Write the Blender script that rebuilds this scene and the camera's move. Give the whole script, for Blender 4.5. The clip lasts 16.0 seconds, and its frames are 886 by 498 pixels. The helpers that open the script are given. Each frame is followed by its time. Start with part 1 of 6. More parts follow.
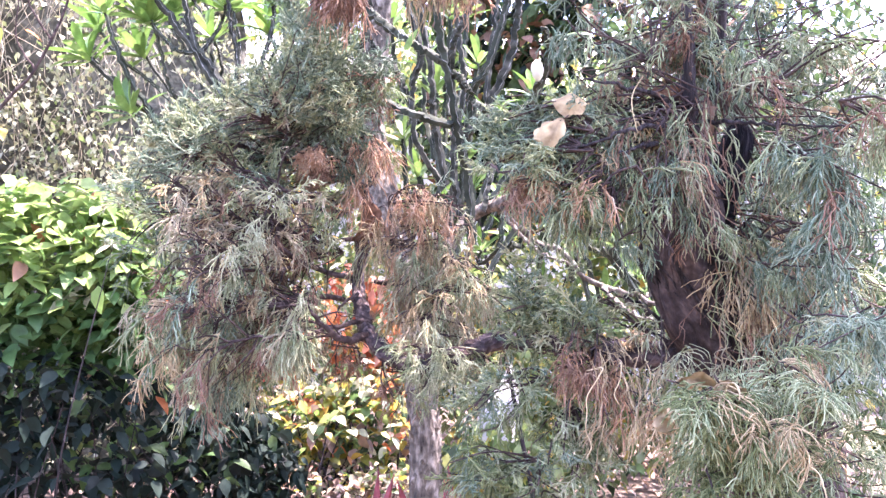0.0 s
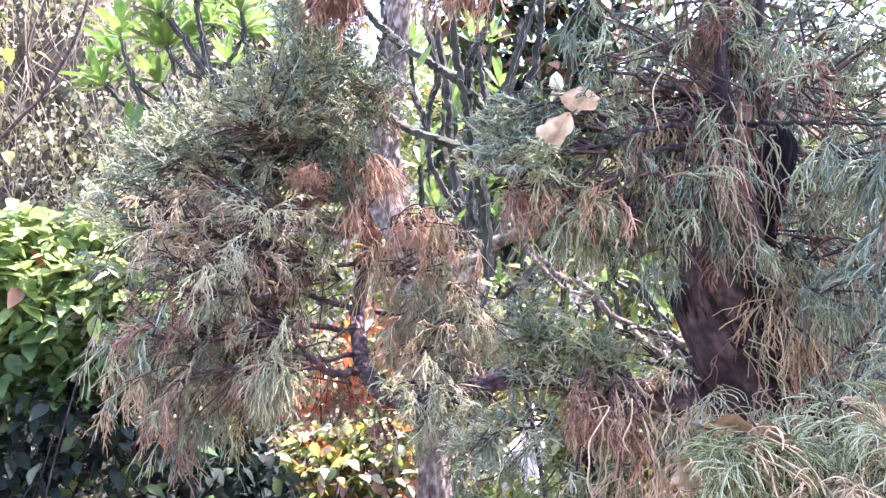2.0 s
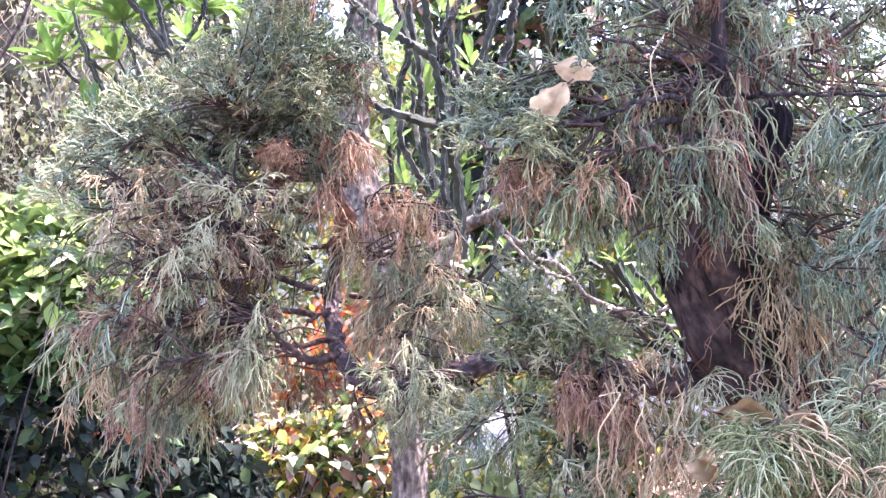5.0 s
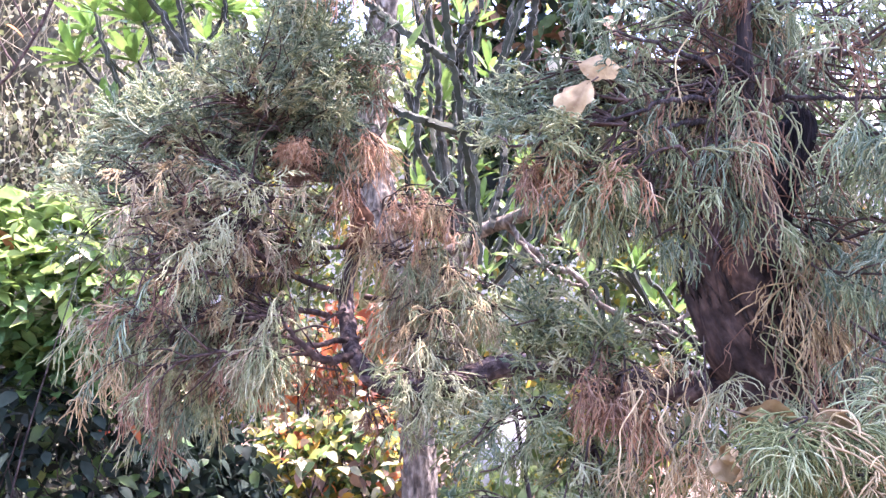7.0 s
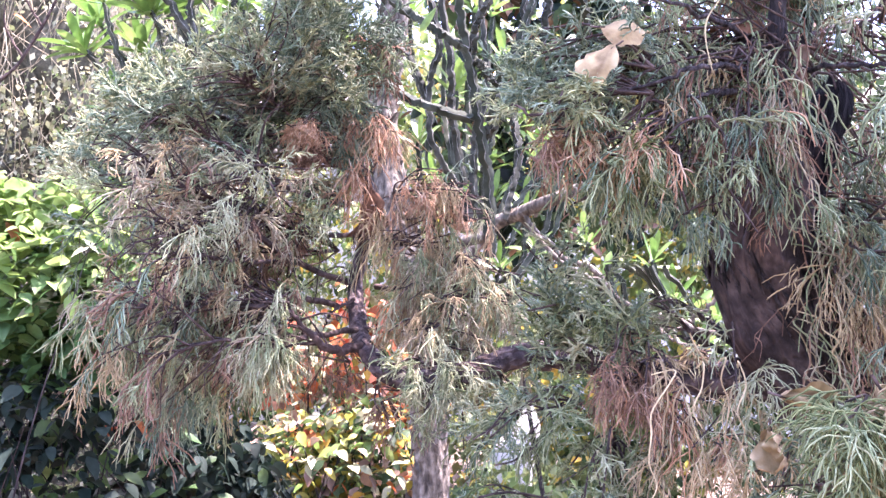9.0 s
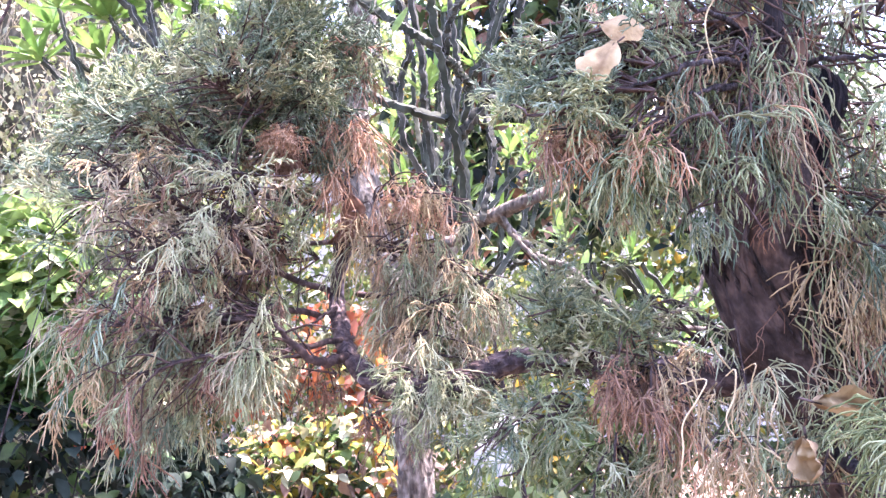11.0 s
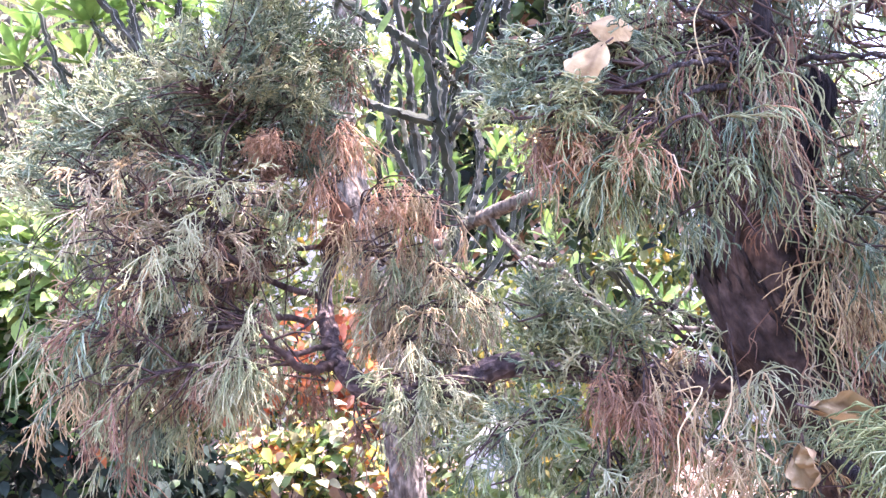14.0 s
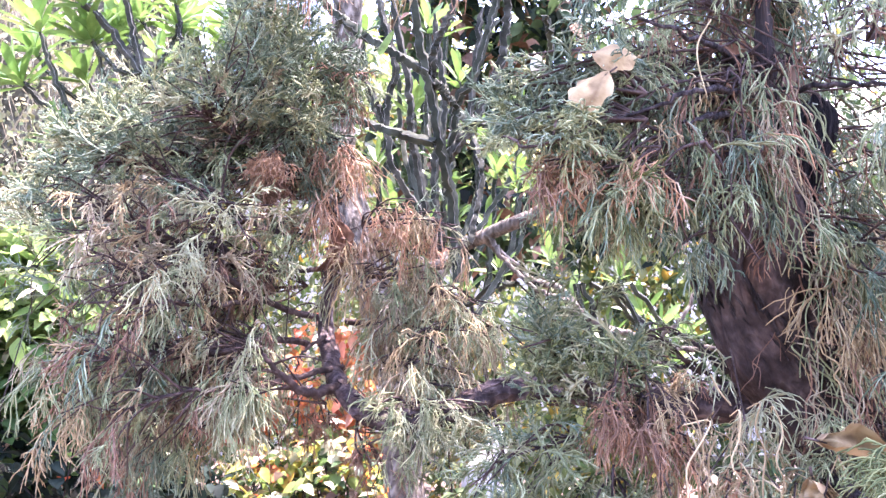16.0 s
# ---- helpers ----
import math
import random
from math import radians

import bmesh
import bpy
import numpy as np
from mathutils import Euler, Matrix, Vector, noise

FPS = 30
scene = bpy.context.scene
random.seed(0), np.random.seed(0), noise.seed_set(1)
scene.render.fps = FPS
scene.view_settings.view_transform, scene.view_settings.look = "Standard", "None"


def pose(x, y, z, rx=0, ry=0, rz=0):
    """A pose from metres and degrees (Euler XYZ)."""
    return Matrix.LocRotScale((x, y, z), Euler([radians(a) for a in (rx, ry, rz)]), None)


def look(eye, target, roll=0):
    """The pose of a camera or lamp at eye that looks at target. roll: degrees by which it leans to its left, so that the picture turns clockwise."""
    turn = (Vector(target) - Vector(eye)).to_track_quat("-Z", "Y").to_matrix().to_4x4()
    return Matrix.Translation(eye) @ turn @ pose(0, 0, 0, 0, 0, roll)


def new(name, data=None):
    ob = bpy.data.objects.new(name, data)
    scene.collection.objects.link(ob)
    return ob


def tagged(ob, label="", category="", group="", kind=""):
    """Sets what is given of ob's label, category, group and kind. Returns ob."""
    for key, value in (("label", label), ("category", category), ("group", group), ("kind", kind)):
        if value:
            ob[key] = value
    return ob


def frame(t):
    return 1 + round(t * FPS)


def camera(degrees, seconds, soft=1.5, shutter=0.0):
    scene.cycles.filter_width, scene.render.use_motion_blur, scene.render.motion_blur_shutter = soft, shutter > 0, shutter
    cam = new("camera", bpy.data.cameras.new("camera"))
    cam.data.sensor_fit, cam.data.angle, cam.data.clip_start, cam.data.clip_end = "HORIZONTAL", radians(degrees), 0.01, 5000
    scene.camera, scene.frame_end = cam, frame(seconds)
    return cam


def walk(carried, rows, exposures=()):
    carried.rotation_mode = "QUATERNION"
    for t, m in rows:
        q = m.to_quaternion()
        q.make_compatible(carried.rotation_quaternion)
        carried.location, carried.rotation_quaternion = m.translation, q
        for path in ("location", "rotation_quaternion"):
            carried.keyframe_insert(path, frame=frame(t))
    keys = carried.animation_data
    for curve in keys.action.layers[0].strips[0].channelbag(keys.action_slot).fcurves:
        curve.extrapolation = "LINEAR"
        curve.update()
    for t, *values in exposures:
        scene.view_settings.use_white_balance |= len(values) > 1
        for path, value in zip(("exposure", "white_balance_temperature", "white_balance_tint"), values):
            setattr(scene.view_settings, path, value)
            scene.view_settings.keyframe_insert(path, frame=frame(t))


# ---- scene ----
cam = camera(57.3, 16.0, 1.5)
PATH = [
    (0, (0.049, 0.006, 1.37), (0.005, 2.005, 1.412), 0.8),
    (0.5, (0.06, 0.027, 1.369), (-0.013, 2.024, 1.431), 0.5),
    (1, (0.084, 0.091, 1.348), (-0.018, 2.087, 1.428), 0.7),
    (1.5, (0.112, 0.153, 1.337), (-0.033, 2.144, 1.447), 1.0),
    (2, (0.111, 0.188, 1.338), (-0.025, 2.178, 1.487), 1.8),
    (2.5, (0.088, 0.204, 1.337), (-0.039, 2.194, 1.486), 1.7),
    (3, (0.076, 0.224, 1.335), (-0.01, 2.217, 1.479), 1.7),
    (3.5, (0.073, 0.225, 1.338), (-0.011, 2.219, 1.476), 1.0),
    (4, (0.079, 0.239, 1.337), (0.026, 2.235, 1.448), 0.5),
    (4.2, (0.079, 0.243, 1.339), (0.034, 2.24, 1.446), 0.6),
    (6.3, (0.062, 0.249, 1.323), (0.01, 2.244, 1.458), 2.4),
    (6.5, (0.063, 0.253, 1.321), (0.011, 2.248, 1.46), 2.6),
    (7, (0.063, 0.253, 1.319), (-0.005, 2.247, 1.455), 2.4),
    (7.5, (0.07, 0.264, 1.311), (-0.004, 2.258, 1.448), 2.5),
    (8, (0.075, 0.282, 1.299), (-0.024, 2.275, 1.436), 2.6),
    (8.2, (0.078, 0.292, 1.293), (-0.023, 2.285, 1.424), 2.6),
    (10.3, (0.017, 0.334, 1.295), (-0.024, 2.326, 1.46), 2.1),
    (10.5, (0.016, 0.34, 1.299), (-0.003, 2.333, 1.465), 1.7),
    (11, (0.016, 0.351, 1.303), (0.011, 2.346, 1.447), 0.7),
    (11.5, (0.024, 0.36, 1.306), (0.054, 2.355, 1.445), 0.2),
    (12, (0.028, 0.36, 1.306), (0.059, 2.355, 1.447), 0.3),
    (12.5, (0.03, 0.362, 1.307), (0.058, 2.357, 1.445), 0.1),
    (13, (0.028, 0.362, 1.306), (0.055, 2.357, 1.445), 0.3),
    (13.5, (0.021, 0.364, 1.306), (0.044, 2.359, 1.447), 0.2),
    (14, (0.016, 0.366, 1.31), (0.039, 2.361, 1.456), -0.1),
    (14.5, (0.019, 0.371, 1.309), (0.055, 2.365, 1.453), -0.0),
    (15, (0.016, 0.366, 1.312), (0.038, 2.361, 1.461), -0.3),
    (15.5, (0.015, 0.367, 1.317), (0.045, 2.36, 1.484), -0.5),
    (16, (0.008, 0.365, 1.324), (0.038, 2.357, 1.507), -0.1),
]
walk(cam, [(t, look(eye, target, roll)) for t, eye, target, roll in PATH], [(0, 3.76, 6180, 43), (1.5, 3.63, 6120, 45), (8.2, 3.60, 6120, 45), (10.3, 3.81, 6120, 45), (16, 3.81, 6120, 45)])

# ---- world, sun ----
SUN = Vector((0.22, 0.10, 0.97)).normalized()
world = bpy.data.worlds.new("sky")
scene.world = world
world.use_nodes = True
wn = world.node_tree
sky = wn.nodes.new("ShaderNodeTexSky")
sky.sky_type = 'NISHITA'
sky.sun_disc = False
sky.sun_elevation = math.asin(SUN.z)
sky.sun_rotation = math.atan2(SUN.x, SUN.y)
sky.dust_density = 2.0
wn.links.new(sky.outputs[0], wn.nodes["Background"].inputs[0])
wn.nodes["Background"].inputs[1].default_value = 0.15
sun = new("sun", bpy.data.lights.new("sun", 'SUN'))
sun.data.energy, sun.data.angle, sun.data.color = 3.0, radians(0.5), (1.0, 0.95, 0.86)
sun.matrix_world = look(SUN * 20, (0, 0, 0))


# ---- materials ----
def nodes_of(name):
    m = bpy.data.materials.new(name)
    m.use_nodes = True
    return m, m.node_tree, m.node_tree.nodes["Principled BSDF"]


def ramp_node(nt, stops):
    r = nt.nodes.new("ShaderNodeValToRGB")
    e = r.color_ramp.elements
    while len(e) < len(stops):
        e.new(0.5)
    for k, (p, c) in enumerate(stops):
        e[k].position, e[k].color = p, (*c, 1)
    return r


def noise_node(nt, scale, detail=4, stretch=None, along=False):
    tc = nt.nodes.new("ShaderNodeTexCoord")
    source = tc.outputs["Object"]
    if along:
        at = nt.nodes.new("ShaderNodeAttribute")
        at.attribute_name = "lengthwise"
        source = at.outputs["Vector"]
    n = nt.nodes.new("ShaderNodeTexNoise")
    n.inputs["Scale"].default_value, n.inputs["Detail"].default_value = scale, detail
    if stretch:
        mp = nt.nodes.new("ShaderNodeMapping")
        mp.inputs["Scale"].default_value = stretch
        nt.links.new(source, mp.inputs[0])
        nt.links.new(mp.outputs[0], n.inputs[0])
    else:
        nt.links.new(source, n.inputs[0])
    return n


def foliage_mat(name, colours, rough=0.55, through_light=0.0, grain=60.0, gloss=0.3):
    """Leaf or needle: its shade picked island by island and piece by piece, mottled by noise; part of the light passes through."""
    m, nt, b = nodes_of(name)
    geo = nt.nodes.new("ShaderNodeNewGeometry")
    info = nt.nodes.new("ShaderNodeObjectInfo")
    add = nt.nodes.new("ShaderNodeMath")
    add.operation = 'ADD'
    nt.links.new(geo.outputs["Random Per Island"], add.inputs[0])
    nt.links.new(info.outputs["Random"], add.inputs[1])
    fr = nt.nodes.new("ShaderNodeMath")
    fr.operation = 'FRACT'
    nt.links.new(add.outputs[0], fr.inputs[0])
    k = len(colours) - 1
    r = ramp_node(nt, [(i / k, c) for i, c in enumerate(colours)])
    nt.links.new(fr.outputs[0], r.inputs[0])
    n = noise_node(nt, grain, 5)
    mix = nt.nodes.new("ShaderNodeMix")
    mix.data_type, mix.blend_type = 'RGBA', 'MULTIPLY'
    mix.inputs["Factor"].default_value = 0.75
    tone = ramp_node(nt, [(0.3, (0.5, 0.48, 0.45)), (0.7, (1.2, 1.2, 1.15))])
    nt.links.new(n.outputs[0], tone.inputs[0])
    nt.links.new(r.outputs[0], mix.inputs["A"])
    nt.links.new(tone.outputs[0], mix.inputs["B"])
    nt.links.new(mix.outputs["Result"], b.inputs["Base Color"])
    b.inputs["Roughness"].default_value = rough
    b.inputs["Specular IOR Level"].default_value = gloss
    if through_light:
        tr = nt.nodes.new("ShaderNodeBsdfTranslucent")
        nt.links.new(mix.outputs["Result"], tr.inputs[0])
        ms = nt.nodes.new("ShaderNodeMixShader")
        ms.inputs[0].default_value = through_light
        nt.links.new(b.outputs[0], ms.inputs[1])
        nt.links.new(tr.outputs[0], ms.inputs[2])
        nt.links.new(ms.outputs[0], nt.nodes["Material Output"].inputs[0])
    return m


def bark_mat(name, dark, mid, light, scale=9.0, stretch=(6, 6, 0.8), bump=0.6, blotch=0.45, along=False):
    m, nt, b = nodes_of(name)
    n1 = noise_node(nt, scale, 8, stretch, along)
    n2 = noise_node(nt, scale * 0.6, 3)
    mx = nt.nodes.new("ShaderNodeMath")
    mx.operation = 'MULTIPLY_ADD'
    mx.inputs[1].default_value = blotch
    nt.links.new(n2.outputs[0], mx.inputs[0])
    sc = nt.nodes.new("ShaderNodeMath")
    sc.operation = 'MULTIPLY'
    sc.inputs[1].default_value = 1.05 - blotch
    nt.links.new(n1.outputs[0], sc.inputs[0])
    nt.links.new(sc.outputs[0], mx.inputs[2])
    r = ramp_node(nt, [(0.35, dark), (0.52, mid), (0.7, light)])
    nt.links.new(mx.outputs[0], r.inputs[0])
    nt.links.new(r.outputs[0], b.inputs["Base Color"])
    bp = nt.nodes.new("ShaderNodeBump")
    bp.inputs["Strength"].default_value, bp.inputs["Distance"].default_value = bump, 0.012
    nt.links.new(n1.outputs[0], bp.inputs["Height"])
    nt.links.new(bp.outputs[0], b.inputs["Normal"])
    b.inputs["Roughness"].default_value = 0.9
    b.inputs["Specular IOR Level"].default_value = 0.2
    return m


M = {
    "live": foliage_mat("needle_grey_green", [(0.10, 0.135, 0.065), (0.22, 0.265, 0.13), (0.37, 0.40, 0.22), (0.15, 0.195, 0.095)], 0.7, 0.0, 60.0, 0.15),
    "blue": foliage_mat("needle_blue_green", [(0.055, 0.095, 0.058), (0.13, 0.185, 0.117), (0.28, 0.335, 0.225), (0.085, 0.135, 0.078)], 0.7, 0.0, 60.0, 0.15),
    "pale": foliage_mat("needle_pale_sage", [(0.26, 0.285, 0.155), (0.41, 0.43, 0.25), (0.34, 0.335, 0.20), (0.20, 0.235, 0.125)], 0.7, 0.0, 60.0, 0.15),
    "straw": foliage_mat("needle_straw_green", [(0.05, 0.07, 0.027), (0.10, 0.13, 0.047), (0.22, 0.24, 0.10), (0.13, 0.155, 0.06)], 0.7, 0.0, 60.0, 0.15),
    "tan": foliage_mat("needle_dry_tan", [(0.40, 0.30, 0.155), (0.50, 0.40, 0.22), (0.31, 0.23, 0.12), (0.24, 0.18, 0.10)], 0.7, 0.0, 60.0, 0.15),
    "grey": foliage_mat("needle_withered_grey", [(0.32, 0.275, 0.17), (0.43, 0.39, 0.25), (0.21, 0.165, 0.105), (0.38, 0.30, 0.19)], 0.7, 0.0, 60.0, 0.15),
    "rust": foliage_mat("needle_rust", [(0.43, 0.22, 0.115), (0.51, 0.32, 0.185), (0.29, 0.14, 0.075), (0.55, 0.41, 0.27)], 0.7, 0.0, 60.0, 0.15),
    "brown": foliage_mat("needle_dead_brown", [(0.21, 0.12, 0.074), (0.14, 0.079, 0.051), (0.30, 0.18, 0.113), (0.20, 0.125, 0.085)], 0.7, 0.0, 60.0, 0.15),
    "bark": bark_mat("juniper_bark", (0.008, 0.007, 0.007), (0.028, 0.023, 0.022), (0.085, 0.068, 0.062), 16.0, (7, 7, 0.2), 1.0, 0.15),
    "trunkbark": bark_mat("juniper_trunk_bark", (0.009, 0.007, 0.006), (0.050, 0.036, 0.031), (0.135, 0.098, 0.083), 46.0, (1.5, 1.5, 0.9), 1.0, 0.55, True),
    "twigbark": bark_mat("twig_bark", (0.018, 0.012, 0.010), (0.05, 0.034, 0.028), (0.13, 0.092, 0.076), 55.0, (1, 1, 1), 0.8),
    "limbbark": bark_mat("flaking_limb_bark", (0.010, 0.008, 0.008), (0.052, 0.038, 0.035), (0.22, 0.17, 0.15), 48.0, (1, 1, 1), 1.0),
    "palebark": bark_mat("pale_scaly_bark", (0.025, 0.021, 0.016), (0.11, 0.094, 0.07), (0.30, 0.265, 0.205), 48.0, (1.5, 1.5, 0.6), 1.0),
    "skin": bark_mat("succulent_skin", (0.014, 0.019, 0.012), (0.034, 0.042, 0.027), (0.075, 0.085, 0.058), 24.0, (1, 1, 1), 0.25),
    "oldskin": bark_mat("succulent_old_skin", (0.012, 0.014, 0.010), (0.032, 0.036, 0.025), (0.085, 0.085, 0.065), 30.0, (1, 1, 1), 0.4),
    "rib": bark_mat("succulent_corky_rib", (0.035, 0.040, 0.030), (0.13, 0.135, 0.11), (0.38, 0.37, 0.32), 60.0, (1, 1, 1), 0.3),
    "rosette": foliage_mat("succulent_leaf", [(0.095, 0.20, 0.04), (0.14, 0.26, 0.053), (0.185, 0.30, 0.078), (0.08, 0.165, 0.036)], 0.42, 0.35, 25.0, 0.4),
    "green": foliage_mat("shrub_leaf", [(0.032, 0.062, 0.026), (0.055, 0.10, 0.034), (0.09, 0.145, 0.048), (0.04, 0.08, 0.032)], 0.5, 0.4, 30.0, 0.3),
    "shrubleaf": foliage_mat("broad_shrub_leaf", [(0.05, 0.115, 0.036), (0.078, 0.165, 0.046), (0.115, 0.21, 0.062), (0.06, 0.13, 0.044)], 0.5, 0.45, 30.0, 0.25),
    # darkened leaf: the shade of low foliage is put into this colour
    "shadeleaf": foliage_mat("shade_dark_leaf", [(0.009, 0.018, 0.013), (0.015, 0.029, 0.020), (0.026, 0.041, 0.031), (0.014, 0.018, 0.015)], 0.65, 0.2, 30.0, 0.1),
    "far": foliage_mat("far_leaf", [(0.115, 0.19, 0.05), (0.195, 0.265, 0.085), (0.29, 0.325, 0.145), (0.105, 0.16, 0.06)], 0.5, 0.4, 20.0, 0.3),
    "climber": foliage_mat("climber_leaf", [(0.18, 0.20, 0.09), (0.33, 0.34, 0.18), (0.47, 0.46, 0.29), (0.11, 0.12, 0.055)], 0.55, 0.25, 30.0, 0.3),
    "yellow": foliage_mat("autumn_yellow_leaf", [(0.50, 0.42, 0.06), (0.35, 0.38, 0.08), (0.55, 0.33, 0.05), (0.22, 0.30, 0.07)], 0.45, 0.4, 25.0, 0.4),
    "orange": foliage_mat("autumn_orange_leaf", [(0.58, 0.16, 0.05), (0.66, 0.30, 0.12), (0.45, 0.10, 0.05), (0.68, 0.45, 0.32)], 0.5, 0.6, 25.0, 0.3),
    "dryleaf": bark_mat("dry_leaf", (0.17, 0.11, 0.055), (0.33, 0.24, 0.12), (0.45, 0.355, 0.20), 55.0, (1, 1, 1), 0.35, 0.62),
    "deadleaf": bark_mat("dead_brown_leaf", (0.06, 0.028, 0.016), (0.15, 0.075, 0.04), (0.30, 0.155, 0.085), 60.0, (1, 1, 1), 0.4, 0.6),
    "blackbark": bark_mat("near_black_bark", (0.003, 0.003, 0.003), (0.010, 0.008, 0.009), (0.035, 0.028, 0.028), 24.0, (5, 5, 0.4), 1.0, 0.2),
    "litter": foliage_mat("litter_leaf", [(0.20, 0.12, 0.08), (0.34, 0.22, 0.15), (0.42, 0.32, 0.25), (0.15, 0.09, 0.07)], 0.65, 0.1, 30.0, 0.3),
    "soil": bark_mat("soil", (0.04, 0.03, 0.022), (0.10, 0.075, 0.055), (0.20, 0.15, 0.11), 14.0, (1, 1, 1), 1.0),
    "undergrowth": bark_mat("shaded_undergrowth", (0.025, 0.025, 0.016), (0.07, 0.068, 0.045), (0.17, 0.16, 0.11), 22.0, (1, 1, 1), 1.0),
    "vine": bark_mat("dry_vine", (0.13, 0.11, 0.065), (0.27, 0.235, 0.145), (0.46, 0.40, 0.27), 40.0, (1, 1, 1), 0.4),
    "lime": foliage_mat("lime_leaf", [(0.15, 0.26, 0.06), (0.21, 0.33, 0.085), (0.30, 0.40, 0.13), (0.12, 0.22, 0.06)], 0.45, 0.5, 30.0, 0.3),
    "red": foliage_mat("red_leaf", [(0.26, 0.04, 0.035), (0.34, 0.06, 0.05), (0.20, 0.03, 0.03)], 0.4, 0.25, 25.0, 0.5),
    "cream": bark_mat("cream_petal", (0.42, 0.40, 0.26), (0.55, 0.53, 0.37), (0.62, 0.60, 0.46), 40.0, (1, 1, 1), 0.2),
    "stone": bark_mat("pale_stone", (0.34, 0.325, 0.285), (0.50, 0.48, 0.43), (0.64, 0.62, 0.57), 8.0, (1, 1, 1), 0.5),
    "plaster": bark_mat("white_plaster", (0.44, 0.42, 0.37), (0.54, 0.52, 0.46), (0.60, 0.58, 0.53), 3.0, (1, 1, 1), 0.1),
}


# ---- mesh tools ----
class Geo:
    """Collects quads with a material number each."""

    def __init__(self):
        self.v, self.q, self.m, self.n = [], [], [], 0

    def add(self, v, q, mat=0):
        v, q = np.asarray(v, float), np.asarray(q, int)
        self.v.append(v)
        self.q.append(q + self.n)
        self.m.append(np.full(len(q), mat) if np.isscalar(mat) else np.asarray(mat))
        self.n += len(v)

    def merge(self, other, m3, place, mat=None):
        v, q, mm = other.arrays()
        self.add(v @ np.asarray(m3).T + np.asarray(place), q, mm if mat is None else mat)

    def arrays(self):
        if len(self.v) > 1:
            self.v, self.q, self.m = [np.concatenate(self.v)], [np.concatenate(self.q)], [np.concatenate(self.m)]
        return self.v[0], self.q[0], self.m[0]

    def mesh(self, name, mats, smooth=True):
        v, q, mm = self.arrays()
        me = bpy.data.meshes.new(name)
        me.vertices.add(len(v))
        me.vertices.foreach_set("co", v.astype(np.float32).ravel())
        me.loops.add(q.size)
        me.loops.foreach_set("vertex_index", q.astype(np.int32).ravel())
        me.polygons.add(len(q))
        me.polygons.foreach_set("loop_start", np.arange(0, q.size, 4, dtype=np.int32))
        for m in mats:
            me.materials.append(M[m])
        me.polygons.foreach_set("material_index", mm.astype(np.int32))
        me.polygons.foreach_set("use_smooth", np.full(len(q), smooth))
        me.update(calc_edges=True)
        me.validate()
        return me


def part(name, data, parent, label="", m=None):
    ob = new(name, data)
    ob.parent = parent
    if parent is not None:
        ob.matrix_parent_inverse = Matrix.Translation(parent.matrix_basis.translation).inverted() if parent.type == 'EMPTY' else Matrix()
    if m is not None:
        ob.matrix_basis = m
    return tagged(ob, label) if label else ob


def thing(name, place, label, category, group="", kind=""):
    ob = new(name)
    ob.empty_display_size = 0.1
    ob.matrix_basis = Matrix.Translation(place)
    return tagged(ob, label, category, group, kind)


def smooth_line(pts, n):
    """A Catmull-Rom line of n points through the given ones."""
    p = np.asarray(pts, float)
    if len(p) == 2:
        return p[0] + (p[1] - p[0]) * np.linspace(0, 1, n)[:, None]
    p = np.vstack([2 * p[0] - p[1], p, 2 * p[-1] - p[-2]])
    out = []
    for u in np.linspace(0, len(p) - 3 - 1e-6, n):
        i, t = int(u), u - int(u)
        a, b, c, d = p[i:i + 4]
        out.append(0.5 * (2 * b + (c - a) * t + (2 * a - 5 * b + 4 * c - d) * t * t + (3 * b - a - 3 * c + d) * t ** 3))
    return np.array(out)


def frames_along(p):
    t = np.gradient(p, axis=0)
    t /= np.linalg.norm(t, axis=1)[:, None] + 1e-9
    up = np.array([0.0, 0, 1]) if abs(t[0][2]) < 0.9 else np.array([1.0, 0, 0])
    u = np.cross(t[0], up)
    u /= np.linalg.norm(u)
    us = []
    for k in range(len(p)):
        u = u - t[k] * (u @ t[k])
        u /= np.linalg.norm(u) + 1e-9
        us.append(u)
    us = np.array(us)
    return t, us, np.cross(t, us)


def tube(geo, pts, radii, sides=3, mat=0, rough=0.0, rng=None, ridges=0, freq=1.0):
    """A tapering tube along the points; rough: how far its skin swells in and out."""
    p = np.asarray(pts, float)
    n = len(p)
    r = np.interp(np.linspace(0, 1, n), np.linspace(0, 1, len(np.atleast_1d(radii))), np.atleast_1d(radii))
    _, u, w = frames_along(p)
    a = np.arange(sides) * 2 * math.pi / sides
    rr = r[:, None] * np.ones((1, sides))
    if rough:
        for i in range(n):
            for j in range(sides):
                c = Vector((math.cos(a[j]) * 1.7, math.sin(a[j]) * 1.7, i * 0.05 * freq)) + Vector(p[0] * 3)
                f = noise.noise(c) * 0.6 + noise.noise(c * 2.7) * 0.4
                if ridges:
                    f += 0.5 * abs(math.sin(a[j] * ridges + 2.2 * noise.noise(Vector((a[j], i * 0.06, 3)))))
                rr[i, j] *= 1 + rough * f
    v = p[:, None, :] + rr[:, :, None] * (np.cos(a)[None, :, None] * u[:, None, :] + np.sin(a)[None, :, None] * w[:, None, :])
    i, j = np.meshgrid(np.arange(n - 1), np.arange(sides), indexing="ij")
    k = (j + 1) % sides
    q = np.stack([i * sides + j, i * sides + k, (i + 1) * sides + k, (i + 1) * sides + j], -1).reshape(-1, 4)
    geo.add(v.reshape(-1, 3), q, mat)


